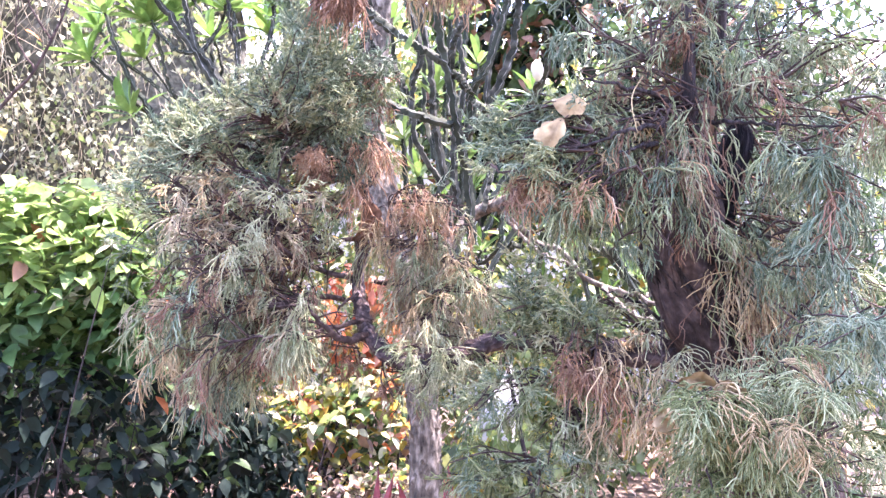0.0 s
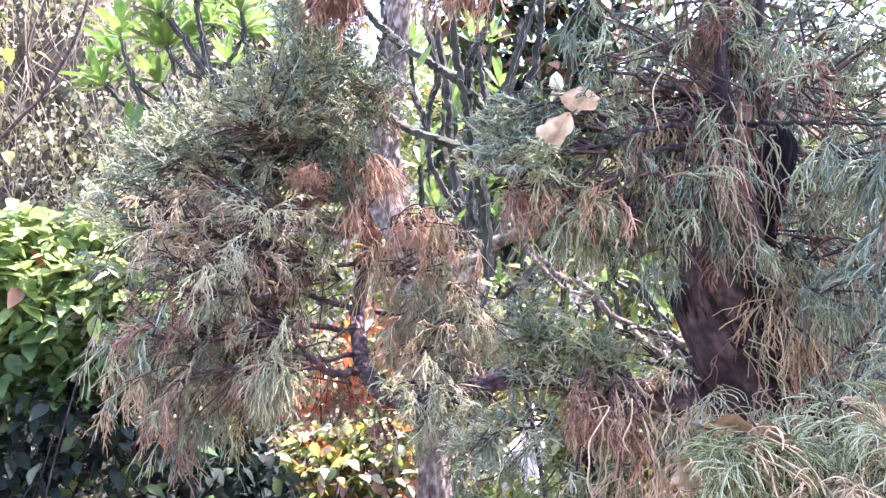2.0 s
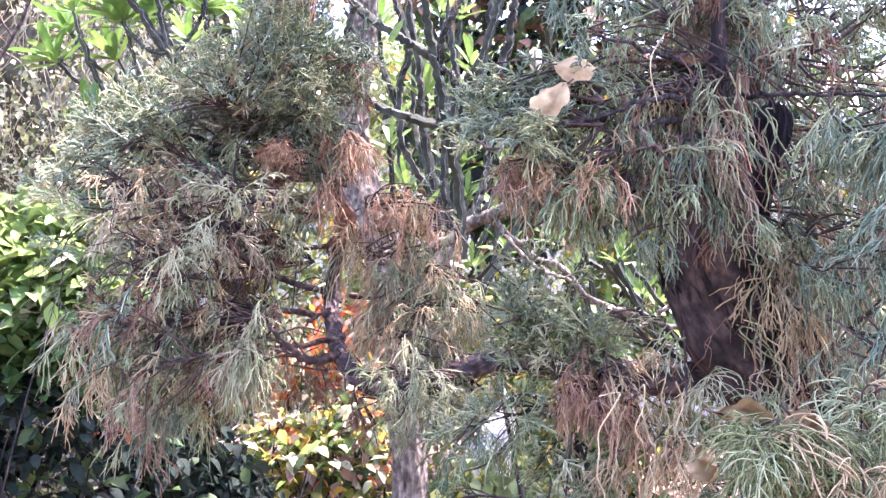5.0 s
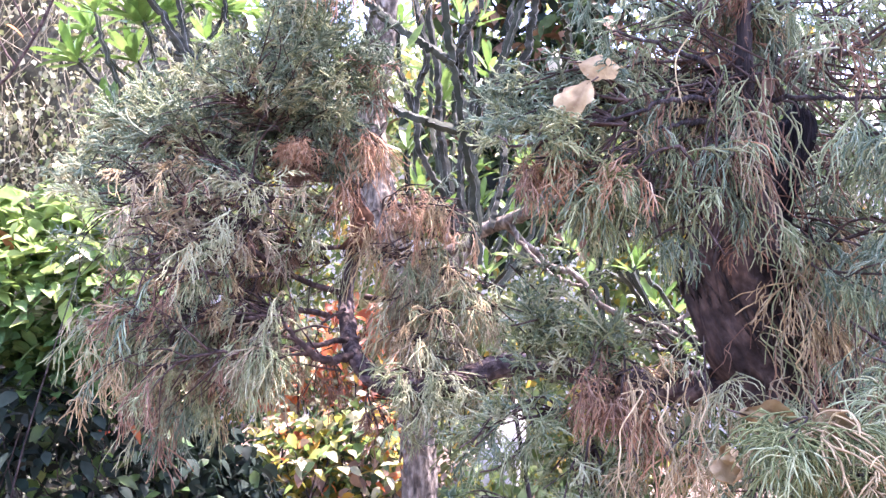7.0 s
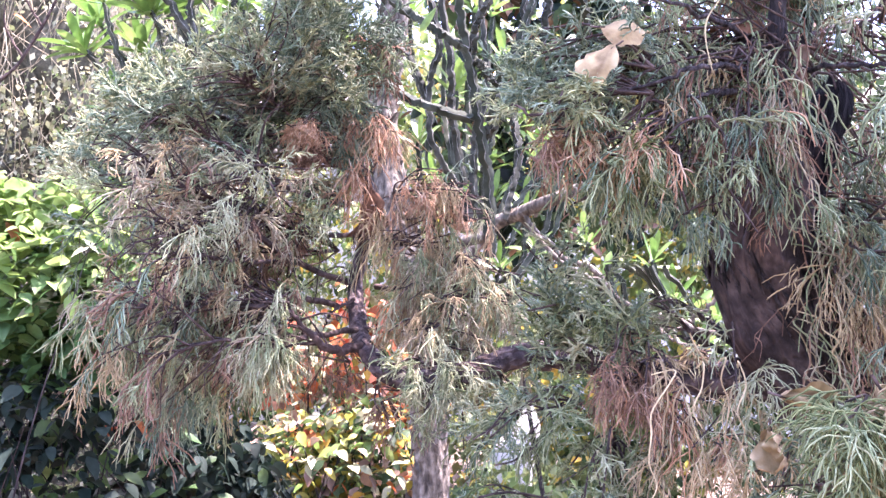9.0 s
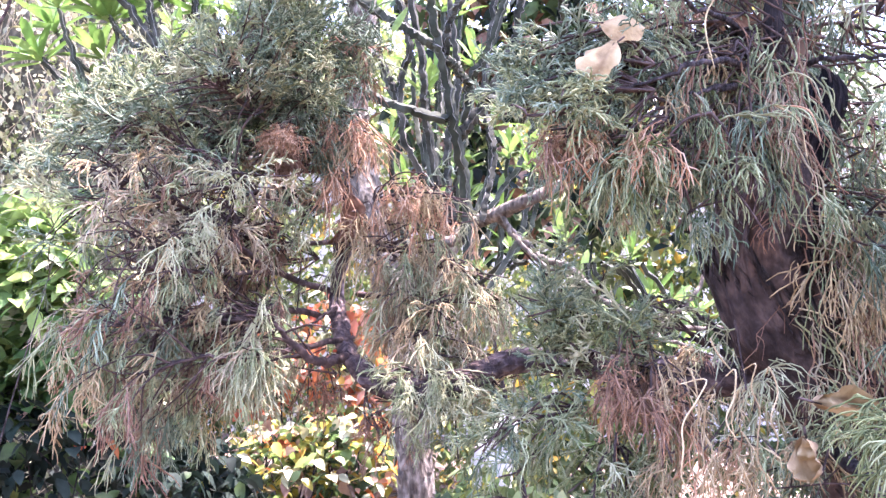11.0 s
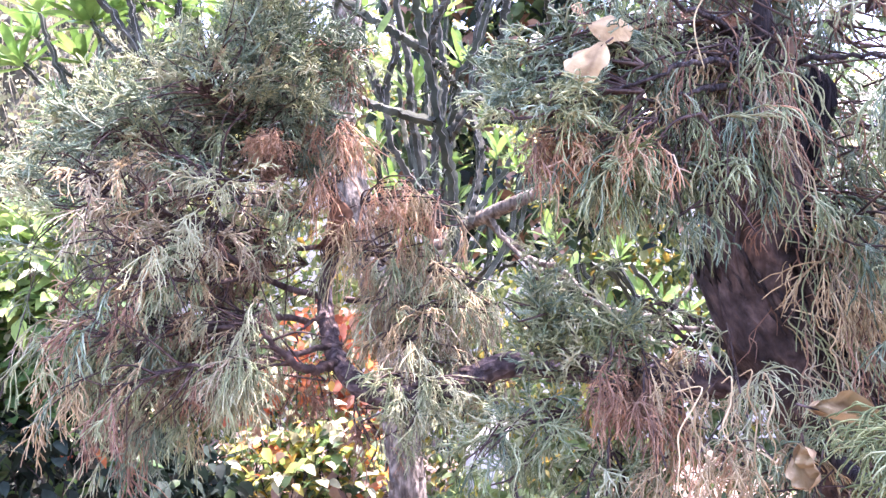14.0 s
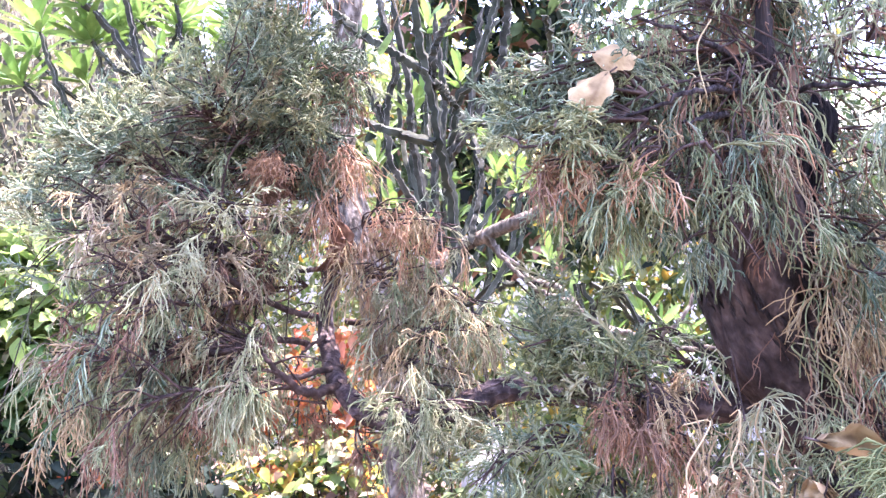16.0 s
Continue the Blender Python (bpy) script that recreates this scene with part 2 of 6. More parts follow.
def leaf_template(length, width, fold=0.25, curl=0.3, rows=5, tip=0.75, belly=0.45):
    """A leaf along +y, its face up: two halves folded along the midrib, bent down towards the tip."""
    g = Geo()
    v = []
    for k in range(rows):
        s = k / (rows - 1)
        w = max(0.03, math.sin(math.pi * s ** (math.log(0.5) / math.log(belly))) ** tip) * width / 2
        z = -curl * length * s * s
        for side in (-1, 0, 1):
            v.append((side * w, s * length, z + abs(side) * fold * w))
    q = []
    for k in range(rows - 1):
        for c in (0, 1):
            b = k * 3 + c
            q.append((b, b + 1, b + 4, b + 3))
    g.add(v, q)
    return g


def turn(yaw, pitch, roll):
    """Rotation matrices from angles in arrays: roll about y, then pitch about x, then yaw about z."""
    cy, sy, cp, sp, cr, sr = np.cos(yaw), np.sin(yaw), np.cos(pitch), np.sin(pitch), np.cos(roll), np.sin(roll)
    z, o = np.zeros_like(cy), np.ones_like(cy)
    rz = np.stack([cy, -sy, z, sy, cy, z, z, z, o], -1).reshape(-1, 3, 3)
    rx = np.stack([o, z, z, z, cp, -sp, z, sp, cp], -1).reshape(-1, 3, 3)
    ry = np.stack([cr, z, sr, z, o, z, -sr, z, cr], -1).reshape(-1, 3, 3)
    return rz @ rx @ ry


def scatter(geo, template, places, rot, size, mat=0):
    v, q, _ = template.arrays()
    n = len(places)
    out = np.einsum("nij,kj->nki", rot, v) * size[:, None, None] + places[:, None, :]
    qq = (q[None] + (np.arange(n) * len(v))[:, None, None]).reshape(-1, 4)
    mm = np.repeat(mat, len(q)) if not np.isscalar(mat) else mat
    geo.add(out.reshape(-1, 3), qq, mm)


# ---- juniper sprays ----
def spray(rng, elev, stem, whips, length, droop, spread, thick=0.0021, curl=0.25, fine=False):
    """A flattened twiglet along +y: cord-like branchlets to both sides of it, forked like antlers and bent by their weight."""
    g = Geo()
    d = np.array([0, math.cos(elev), math.sin(elev)])
    pts = [np.zeros(3)]
    for k in range(5):
        d = d + np.array([rng.normal(0, .14), 0, rng.normal(0, .1) - droop * 0.12])
        d /= np.linalg.norm(d)
        pts.append(pts[-1] + d * stem / 5)
    pts = np.array(pts)
    tube(g, pts, [thick * 1.1, thick * 0.9], 3)
    across = np.array([1.0, 0, rng.normal(0, 0.35)])

    def cord(p, d, ln, th, forks):
        n = (5 if fine else 3 if length < 0.055 else 4) if forks else (3 if fine else 2)
        line = [p]
        bend = rng.normal(0, curl, 3)
        side = rng.choice([-1, 1])
        for k in range(n):
            d = d + bend / n + np.array([0, 0, -droop * (0.4 + k * 0.45) / n]) + rng.normal(0, 0.10 + curl * 0.35, 3)
            d = d / np.linalg.norm(d)
            line.append(line[-1] + d * ln / n)
            if forks and k < n - 1 and rng.random() < 0.62:
                lat = np.cross(d, rng.normal(0, 1, 3))
                lat = 0.6 * lat / (np.linalg.norm(lat) + 1e-6) + 0.7 * side * across
                side = -side
                e = d + lat * rng.uniform(0.35, 0.75)
                cord(line[-1], e / np.linalg.norm(e), ln * rng.uniform(0.28, 0.55), th * 0.9, 0)
        if fine:
            tube(g, smooth_line(line, n + 3), [th, th, th * 0.9, th * 0.55], 4)
        else:
            tube(g, line, [th, th, th * 0.6], 3)
    for k in range(whips):
        s = (k + rng.uniform(0.2, 1.0)) / whips * 0.9 + 0.1
        u = s * 5
        i = min(4, int(u))
        p = pts[i] + (pts[i + 1] - pts[i]) * (u - i)
        ax = pts[i + 1] - pts[i]
        ax = ax / np.linalg.norm(ax)
        e = ax + across * (1 if k % 2 else -1) * spread * rng.uniform(0.4, 1.2) + rng.normal(0, spread * 0.45, 3)
        e = e / np.linalg.norm(e)
        cord(p, e, length * rng.uniform(0.6, 1.15) * (1.15 - 0.35 * s), thick * rng.uniform(0.8, 1.12), 1)
    return g


SPRAY_KINDS = {  # elevation, stem length, cords, cord length, droop, spread
    "fan": (0.70, 0.085, 11, 0.045, 0.1, 0.65),
    "side": (0.15, 0.090, 10, 0.050, 0.6, 0.75),
    "hang": (-0.35, 0.080, 8, 0.078, 1.8, 0.80),
    "long": (-0.60, 0.085, 6, 0.105, 2.8, 0.75),
    "curl": (-0.25, 0.060, 8, 0.090, 2.6, 0.9),
    "dead": (-0.60, 0.055, 10, 0.060, 2.2, 0.90),
    "tip": (0.35, 0.085, 14, 0.036, 0.0, 0.75),
    "burst": (0.10, 0.060, 13, 0.095, 1.0, 1.10),
}
rng = np.random.default_rng(5)
BEND = {"tip": 0.22, "burst": 0.18, "dead": 0.8, "curl": 1.1, "long": 0.55, "hang": 0.5}
THIN = {"tip": 0.0018, "burst": 0.0015, "long": 0.0015, "curl": 0.0016}
SPRAYS = {k: [spray(rng, *v, thick=THIN.get(k, 0.0017), curl=BEND.get(k, 0.4)) for _ in range(8)] for k, v in SPRAY_KINDS.items()}
FINE = {k: [spray(rng, *v, thick=THIN.get(k, 0.0017), curl=BEND.get(k, 0.4), fine=True) for _ in range(8)] for k, v in SPRAY_KINDS.items()}
COLOURS = ["live", "blue", "pale", "tan", "rust", "brown", "straw", "grey"]
COARSE = {k: [spray(rng, v[0], v[1], max(4, v[2] // 2), v[3], v[4], v[5], thick=0.0026) for _ in range(4)] for k, v in SPRAY_KINDS.items()}
shared_sprays = {}
placed = []          # (kind, variant, colour, place, yaw, pitch, size)
twigs = Geo()


def tuft(root, centre, radii, lines, each, kinds, colours, yaw=None, size=1.0, seed=0, bare=0.3, thick=0.0022):
    """Twigs from a root on a bough into a cloud round the centre, with sprays along their outer part."""
    r = np.random.default_rng(seed * 7 + int(abs(centre[0]) * 1000) + int(centre[2] * 1000))
    root, centre, radii = np.array(root, float), np.array(centre, float), np.array(radii, float) * (1.2 if size < 1 else 1)
    kn, kw = zip(*kinds.items())
    cn, cw = zip(*colours.items())
    kw, cw = np.array(kw) / sum(kw), np.array(cw) / sum(cw)
    done = []
    for _ in range(int(lines * (1.1 if size < 1 else 1))):
        e = r.normal(0, 1, 3)
        e = centre + e / np.linalg.norm(e) * radii * r.uniform(0.35, 1.0) ** 0.5
        start, th = root, thick
        if done and r.random() < 0.35:
            start, th = done[int(r.integers(len(done)))][int(r.integers(2, 8))], thick * 0.7
        far_off = np.linalg.norm(e - start)
        mid = start + (e - start) * 0.5 + r.normal(0, 0.12, 3) * far_off + np.array([0, 0, 0.06]) * far_off
        ln = smooth_line([start, mid, e], 9)
        done.append(ln)
        tube(twigs, ln, [th, th * 0.75, 0.0012], 4)
        away = math.atan2(-(e - start)[0], (e - start)[1])
        main = cn[r.choice(len(cn), p=cw)]
        for _ in range(each):
            s = r.uniform(bare, 1.0) * 8
            i = min(7, int(s))
            p = ln[i] + (ln[i + 1] - ln[i]) * (s - i) + r.normal(0, 0.006, 3)
            c = main if r.random() < 0.65 else cn[r.choice(len(cn), p=cw)]
            a = (away if yaw is None else yaw) + r.normal(0, 1.2)
            placed.append((kn[r.choice(len(kn), p=kw)], int(r.integers(8)), c, p, a, r.normal(0, 0.25), size * r.uniform(0.65, 1.25)))


def bough(name, pts, radii, parent, sides=10, n=24, rough=0.18, mat="twigbark", label="", crook=0.0017):
    g = Geo()
    line = smooth_line(pts, n)
    line[1:-1] += np.random.default_rng(int(abs(pts[-1][0]) * 9999)).normal(0, crook, (n - 2, 3))
    tube(g, line, radii, sides, 0, rough, freq=2.0)
    return part(name, g.mesh(name, [mat]), parent, label)


juniper = thing("juniper_tree", (0.78, 1.75, 0.0), "old juniper tree with drooping grey-green and rust-brown dead foliage", "tree")
g = Geo()
tube(g, smooth_line([(0.78, 1.75, -0.05), (0.71, 1.66, 0.80), (0.675, 1.60, 1.08), (0.612, 1.567, 1.175), (0.537, 1.533, 1.277), (0.470, 1.50, 1.379), (0.450, 1.46, 1.47), (0.435, 1.41, 1.60)], 180),
     [0.13, 0.105, 0.092, 0.088, 0.086, 0.080, 0.062, 0.034], 72, 0, 0.06)
v, q, mm = g.arrays()
centre = v.reshape(180, 72, 3).mean(1).repeat(72, 0)
ang = np.tile(np.arange(72) * 2 * math.pi / 72, 180)
ring = np.repeat(np.arange(180), 72)
cuts = [noise.noise(Vector((math.cos(a) * 7, math.sin(a) * 7, k * 0.02))) + 0.6 * noise.noise(Vector((math.cos(a) * 15, math.sin(a) * 15, k * 0.05 + 9))) for a, k in zip(ang, ring)]
lumps = [noise.noise(Vector((math.cos(a) * 1.3, math.sin(a) * 1.3, k * 0.05 + 4))) for a, k in zip(ang, ring)]
knot = np.exp(-((centre[:, 2] - 1.31) / 0.035) ** 2) * np.exp(-(((v - centre)[:, 0] / 0.077 + 0.95) / 0.45) ** 2)
swell = 1 + 0.16 * knot + 0.16 * np.array(lumps) + 0.15 * np.abs(np.array(cuts)) - 0.06
g.v = [centre + (v - centre) * swell[:, None]]
me = g.mesh("trunk", ["trunkbark"])
run = np.concatenate([[0], np.cumsum(np.linalg.norm(np.diff(centre[::72], axis=0), axis=1))]).repeat(72)
me.attributes.new("lengthwise", 'FLOAT_VECTOR', 'POINT').data.foreach_set("vector", np.stack([np.cos(ang) * 0.085, np.sin(ang) * 0.085, run], -1).astype(np.float32).ravel())
juniper_trunk = part("trunk", me, juniper, "dark fibrous brown trunk")
g = Geo()
LIMB = [(0.57, 1.57, 1.19), (0.50, 1.62, 1.20), (0.42, 1.68, 1.194), (0.32, 1.73, 1.20), (0.218, 1.76, 1.212), (0.131, 1.77, 1.210), (0.063, 1.76, 1.182), (-0.014, 1.75, 1.163), (-0.091, 1.76, 1.167), (-0.15, 1.85, 1.203),
        (-0.185, 1.95, 1.251), (-0.209, 2.05, 1.335), (-0.195, 2.05, 1.435), (-0.188, 2.03, 1.527), (-0.231, 2.03, 1.645), (-0.274, 2.03, 1.764), (-0.325, 2.03, 1.945), (-0.34, 2.03, 2.3)]
tube(g, smooth_line(LIMB, 110), [0.036, 0.032, 0.028, 0.025, 0.022, 0.021, 0.020, 0.020, 0.019, 0.018, 0.017, 0.016, 0.015, 0.014, 0.012, 0.011, 0.009, 0.006], 16, 0, 0.30, freq=5.0)
part("limb", g.mesh("limb", ["limbbark"]), juniper, "thick bent brown limb")
flakes = Geo()
flake_shape = leaf_template(0.032, 0.011, 0.15, -0.12, 4, 0.5, 0.5)
r = np.random.default_rng(9)
line = smooth_line(LIMB, 110)
for k in range(170):
    i = int(r.integers(3, 84))
    t = Vector(line[i + 1] - line[i]).normalized()
    out = Vector((r.normal(0, 1), -abs(r.normal(0, 1)), r.normal(0, 1)))
    out = (out - t * out.dot(t)).normalized()
    m = Matrix((t.cross(out), t, out)).transposed()
    rad = np.interp(i / 109, [0, 0.15, 0.5, 0.75, 1.0], [0.037, 0.029, 0.021, 0.016, 0.008])
    flakes.merge(flake_shape, np.array(m) * r.uniform(0.5, 1.2), line[i] + np.array(out) * rad, int(r.integers(2)))
part("loose_bark", flakes.mesh("loose_bark", ["limbbark", "twigbark"]), juniper, "peeling strips of bark")["kind"] = "stuff"
CROWN_WOOD = [tuple(p) for p in smooth_line(LIMB[11:17], 30)]
for pts, r0 in (
    ([(-0.226, 2.06, 1.336), (-0.29, 1.90, 1.36), (-0.347, 1.76, 1.404), (-0.396, 1.72, 1.455), (-0.452, 1.69, 1.475), (-0.52, 1.68, 1.52)], 0.0075),
    ([(-0.238, 2.0, 1.283), (-0.306, 1.85, 1.3), (-0.341, 1.75, 1.276), (-0.411, 1.70, 1.282), (-0.50, 1.66, 1.26)], 0.007),
    ([(-0.161, 1.85, 1.209), (-0.205, 1.75, 1.21), (-0.253, 1.7, 1.259), (-0.272, 1.7, 1.287)], 0.010),
    ([(-0.165, 2.05, 1.329), (-0.043, 1.95, 1.323), (0.007, 1.9, 1.333), (0.04, 1.88, 1.35)], 0.007),
    ([(-0.159, 1.92, 1.241), (-0.234, 1.8, 1.231), (-0.289, 1.7, 1.213), (-0.367, 1.66, 1.22), (-0.46, 1.62, 1.19)], 0.0065),
    ([(-0.229, 2.03, 1.50), (-0.314, 1.84, 1.504), (-0.367, 1.76, 1.553), (-0.45, 1.72, 1.582), (-0.52, 1.72, 1.61)], 0.0055),
    ([(-0.20, 2.05, 1.43), (-0.12, 1.97, 1.415), (-0.06, 1.93, 1.44), (-0.03, 1.92, 1.47)], 0.005),
    ([(-0.20, 2.05, 1.44), (-0.29, 1.93, 1.425), (-0.36, 1.86, 1.45), (-0.42, 1.82, 1.46)], 0.006),
    ([(-0.35, 1.74, 1.415), (-0.40, 1.66, 1.40), (-0.47, 1.62, 1.39)], 0.005),
    ([(-0.345, 1.75, 1.41), (-0.345, 1.72, 1.47), (-0.34, 1.70, 1.53)], 0.004),
    ([(-0.30, 1.85, 1.365), (-0.37, 1.70, 1.355), (-0.45, 1.62, 1.36)], 0.005),
    ([(-0.20, 1.98, 1.30), (-0.235, 1.92, 1.27), (-0.245, 1.9, 1.235)], 0.004),
    ([(-0.24, 2.03, 1.66), (-0.34, 1.92, 1.69), (-0.46, 1.80, 1.73)], 0.006),
    ([(-0.27, 2.03, 1.74), (-0.31, 1.94, 1.79), (-0.34, 1.88, 1.83)], 0.005),
    ([(-0.23, 2.03, 1.60), (-0.38, 1.88, 1.62), (-0.56, 1.76, 1.66)], 0.006),
    ([(-0.24, 2.03, 1.62), (-0.32, 1.86, 1.65), (-0.38, 1.72, 1.68)], 0.005),
    ([(0.46, 1.60, 1.25), (0.40, 1.60, 1.30), (0.323, 1.6, 1.329)], 0.006),
    ([(0.47, 1.58, 1.22), (0.40, 1.55, 1.255), (0.33, 1.5, 1.27)], 0.005),
    ([(0.47, 1.42, 1.50), (0.436, 1.36, 1.57), (0.419, 1.33, 1.64), (0.413, 1.32, 1.73), (0.408, 1.32, 1.9)], 0.018),
    ([(0.429, 1.37, 1.602), (0.39, 1.33, 1.633), (0.352, 1.3, 1.65), (0.29, 1.25, 1.65), (0.228, 1.2, 1.649)], 0.006),
    ([(0.433, 1.37, 1.595), (0.351, 1.3, 1.568), (0.289, 1.25, 1.547)], 0.006),
    ([(0.426, 1.37, 1.613), (0.309, 1.25, 1.583), (0.22, 1.25, 1.55)], 0.005),
    ([(0.44, 1.37, 1.617), (0.479, 1.3, 1.606), (0.532, 1.25, 1.594), (0.62, 1.2, 1.58)], 0.0042),
    ([(0.46, 1.52, 1.34), (0.455, 1.54, 1.46), (0.465, 1.58, 1.62), (0.50, 1.6, 2.0), (0.50, 1.5, 2.4)], 0.022),
    ([(0.46, 1.39, 1.60), (0.475, 1.38, 1.70), (0.49, 1.38, 1.85), (0.50, 1.4, 2.1)], 0.012),
    ([(0.54, 1.47, 1.12), (0.50, 1.2, 1.10), (0.42, 1.0, 1.13), (0.34, 0.86, 1.17)], 0.010),
    ([(0.30, 1.63, 1.20), (0.26, 1.5, 1.19), (0.22, 1.42, 1.2)], 0.009),
):
    bough("branch", pts, [r0, r0 * 0.8, r0 * 0.5, min(r0 * 0.3, 0.0015)] if r0 < 0.03 else [r0, r0 * 0.9, r0 * 0.78, r0 * 0.7, r0 * 0.8, r0 * 0.3], juniper, 12 if r0 > 0.02 else 8, 24, mat="bark" if r0 > 0.015 or pts[0][0] > 0.38 else "twigbark")
    if pts[-1][0] < -0.25:
        CROWN_WOOD += [tuple(p) for p in smooth_line(pts, 24)[6:]]

# the broken stump of a second stem, with a torn top
g = Geo()
tube(g, smooth_line([(0.50, 1.53, 1.30), (0.512, 1.51, 1.40), (0.518, 1.49, 1.482), (0.524, 1.46, 1.552), (0.537, 1.45, 1.60), (0.540, 1.45, 1.625)], 70), [0.045, 0.036, 0.028, 0.026, 0.024, 0.016], 36, 0, 0.16, freq=1.5)
v, q, mm = g.arrays()
v3 = v.reshape(70, 36, 3)
for i in range(70):
    mid = v3[i].mean(0)
    for j in range(36):
        a = j * math.pi / 18
        cut = abs(noise.noise(Vector((math.cos(a) * 4, math.sin(a) * 4, i * 0.03))))
        v3[i, j] = mid + (v3[i, j] - mid) * (0.86 + 0.55 * cut)
        v3[i, j, 2] += max(0, i - 60) / 9 * 0.022 * noise.noise(Vector((math.cos(a) * 2.2, math.sin(a) * 2.2, 7)))
g.v = [v3.reshape(-1, 3)]
g.add(np.vstack([v3[-1], v3[-1] * 0.35 + v3[-1].mean(0) * 0.65 - np.array([0, 0, 0.03])]), [(j, (j + 1) % 36, 36 + (j + 1) % 36, 36 + j) for j in range(36)])
part("stump", g.mesh("stump", ["blackbark"]), juniper, "near-black broken stem")

GREEN = {"live": 6, "blue": 1.5, "pale": 1, "straw": 2.5}
GREY = {"live": 4, "pale": 4, "tan": 2.5, "brown": 0.6}
# the smaller crown on the bent limb
tuft((-0.27, 2.0, 1.72), (-0.30, 1.92, 1.80), (0.09, 0.10, 0.13), 18, 7, {"fan": 5, "side": 2}, {"blue": 5, "live": 4}, size=0.75)
tuft((-0.32, 2.0, 1.92), (-0.31, 1.92, 2.02), (0.10, 0.12, 0.12), 14, 7, {"fan": 5, "side": 2}, {"blue": 5, "live": 4}, size=0.75)
tuft((-0.22, 2.0, 1.74), (-0.20, 1.93, 1.80), (0.02, 0.03, 0.09), 5, 4, {"dead": 2, "side": 1}, {"brown": 4, "rust": 2, "live": 1}, size=0.6)
tuft((-0.23, 2.0, 1.62), (-0.296, 1.80, 1.618), (0.022, 0.018, 0.012), 11, 5, {"dead": 1}, {"rust": 1}, size=0.42, bare=0.8)
tuft((-0.24, 2.0, 1.58), (-0.288, 1.84, 1.585), (0.020, 0.016, 0.014), 9, 6, {"dead": 1}, {"brown": 1}, size=0.45, bare=0.8)
tuft((-0.19, 2.0, 1.66), (-0.15, 1.9, 1.645), (0.035, 0.05, 0.035), 7, 3, {"curl": 1, "long": 3}, {"rust": 5, "tan": 3, "pale": 1}, size=0.7)
tuft((-0.19, 2.0, 1.66), (-0.21, 1.9, 1.64), (0.05, 0.05, 0.03), 5, 5, {"hang": 2, "long": 1}, GREY, size=0.7)
tuft((-0.19, 2.0, 1.56), (-0.17, 1.92, 1.56), (0.03, 0.03, 0.03), 5, 2, {"curl": 1}, {"rust": 5, "tan": 2}, size=0.65)
tuft((-0.13, 1.98, 1.52), (-0.015, 1.86, 1.525), (0.055, 0.05, 0.025), 14, 4, {"curl": 3, "long": 2}, {"rust": 6, "tan": 2.5}, size=0.65)
tuft((-0.05, 1.95, 1.52), (0.02, 1.9, 1.52), (0.05, 0.05, 0.02), 6, 4, {"hang": 1, "side": 2}, {"pale": 3, "live": 2}, size=0.65)
tuft((-0.27, 1.7, 1.287), (-0.30, 1.66, 1.32), (0.03, 0.04, 0.02), 7, 6, {"hang": 2, "long": 3}, {"pale": 4, "live": 3}, size=0.7)
tuft((-0.27, 1.7, 1.22), (-0.31, 1.66, 1.23), (0.03, 0.04, 0.02), 5, 5, {"hang": 1, "long": 3}, {"pale": 4, "live": 3}, size=0.7)
tuft((-0.04, 1.95, 1.323), (0.0, 1.86, 1.31), (0.12, 0.07, 0.02), 10, 5, {"long": 3, "hang": 2}, {"pale": 3, "tan": 4, "live": 3}, size=0.75)
tuft((0.0, 1.85, 1.26), (0.02, 1.82, 1.25), (0.10, 0.05, 0.02), 6, 5, {"long": 3, "hang": 2}, {"pale": 2, "tan": 4, "live": 3}, size=0.7)
tuft((-0.03, 1.75, 1.19), (0.0, 1.73, 1.19), (0.09, 0.02, 0.010), 14, 3, {"hang": 3, "side": 1}, {"live": 4, "pale": 4}, size=0.6, bare=0.6)
tuft((-0.18, 1.85, 1.18), (-0.22, 1.85, 1.17), (0.11, 0.08, 0.05), 6, 3, {"dead": 2, "long": 3}, {"brown": 6, "rust": 1}, size=0.6)
tuft((-0.24, 2.0, 1.74), (-0.175, 1.93, 1.78), (0.045, 0.05, 0.10), 13, 6, {"side": 3, "hang": 2, "fan": 2}, {"live": 4, "blue": 3, "brown": 2, "pale": 1}, size=0.7)
tuft((-0.25, 2.0, 1.70), (-0.36, 1.86, 1.70), (0.08, 0.08, 0.06), 12, 6, {"fan": 3, "side": 3}, {"live": 4, "blue": 3, "pale": 2}, size=0.7)
tuft((-0.24, 2.0, 1.66), (-0.25, 1.88, 1.69), (0.06, 0.05, 0.04), 9, 5, {"side": 3, "hang": 1}, {"live": 4, "blue": 3, "pale": 3}, size=0.65)
tuft((-0.15, 2.0, 1.42), (-0.08, 1.9, 1.42), (0.07, 0.06, 0.04), 6, 4, {"side": 2, "hang": 2, "dead": 1}, {"tan": 4, "pale": 3}, size=0.7)
tuft((-0.12, 1.8, 1.16), (-0.10, 1.76, 1.10), (0.02, 0.03, 0.02), 4, 4, {"long": 2, "dead": 1}, {"brown": 3, "rust": 1}, size=0.6)
tuft((0.0, 1.76, 1.16), (-0.03, 1.72, 1.12), (0.07, 0.03, 0.02), 6, 3, {"hang": 2, "side": 1}, {"live": 4, "pale": 3}, size=0.6)
tuft((0.1, 1.76, 1.18), (0.06, 1.7, 1.08), (0.05, 0.04, 0.03), 5, 4, {"side": 3, "fan": 1}, {"blue": 3, "live": 3}, size=0.6)
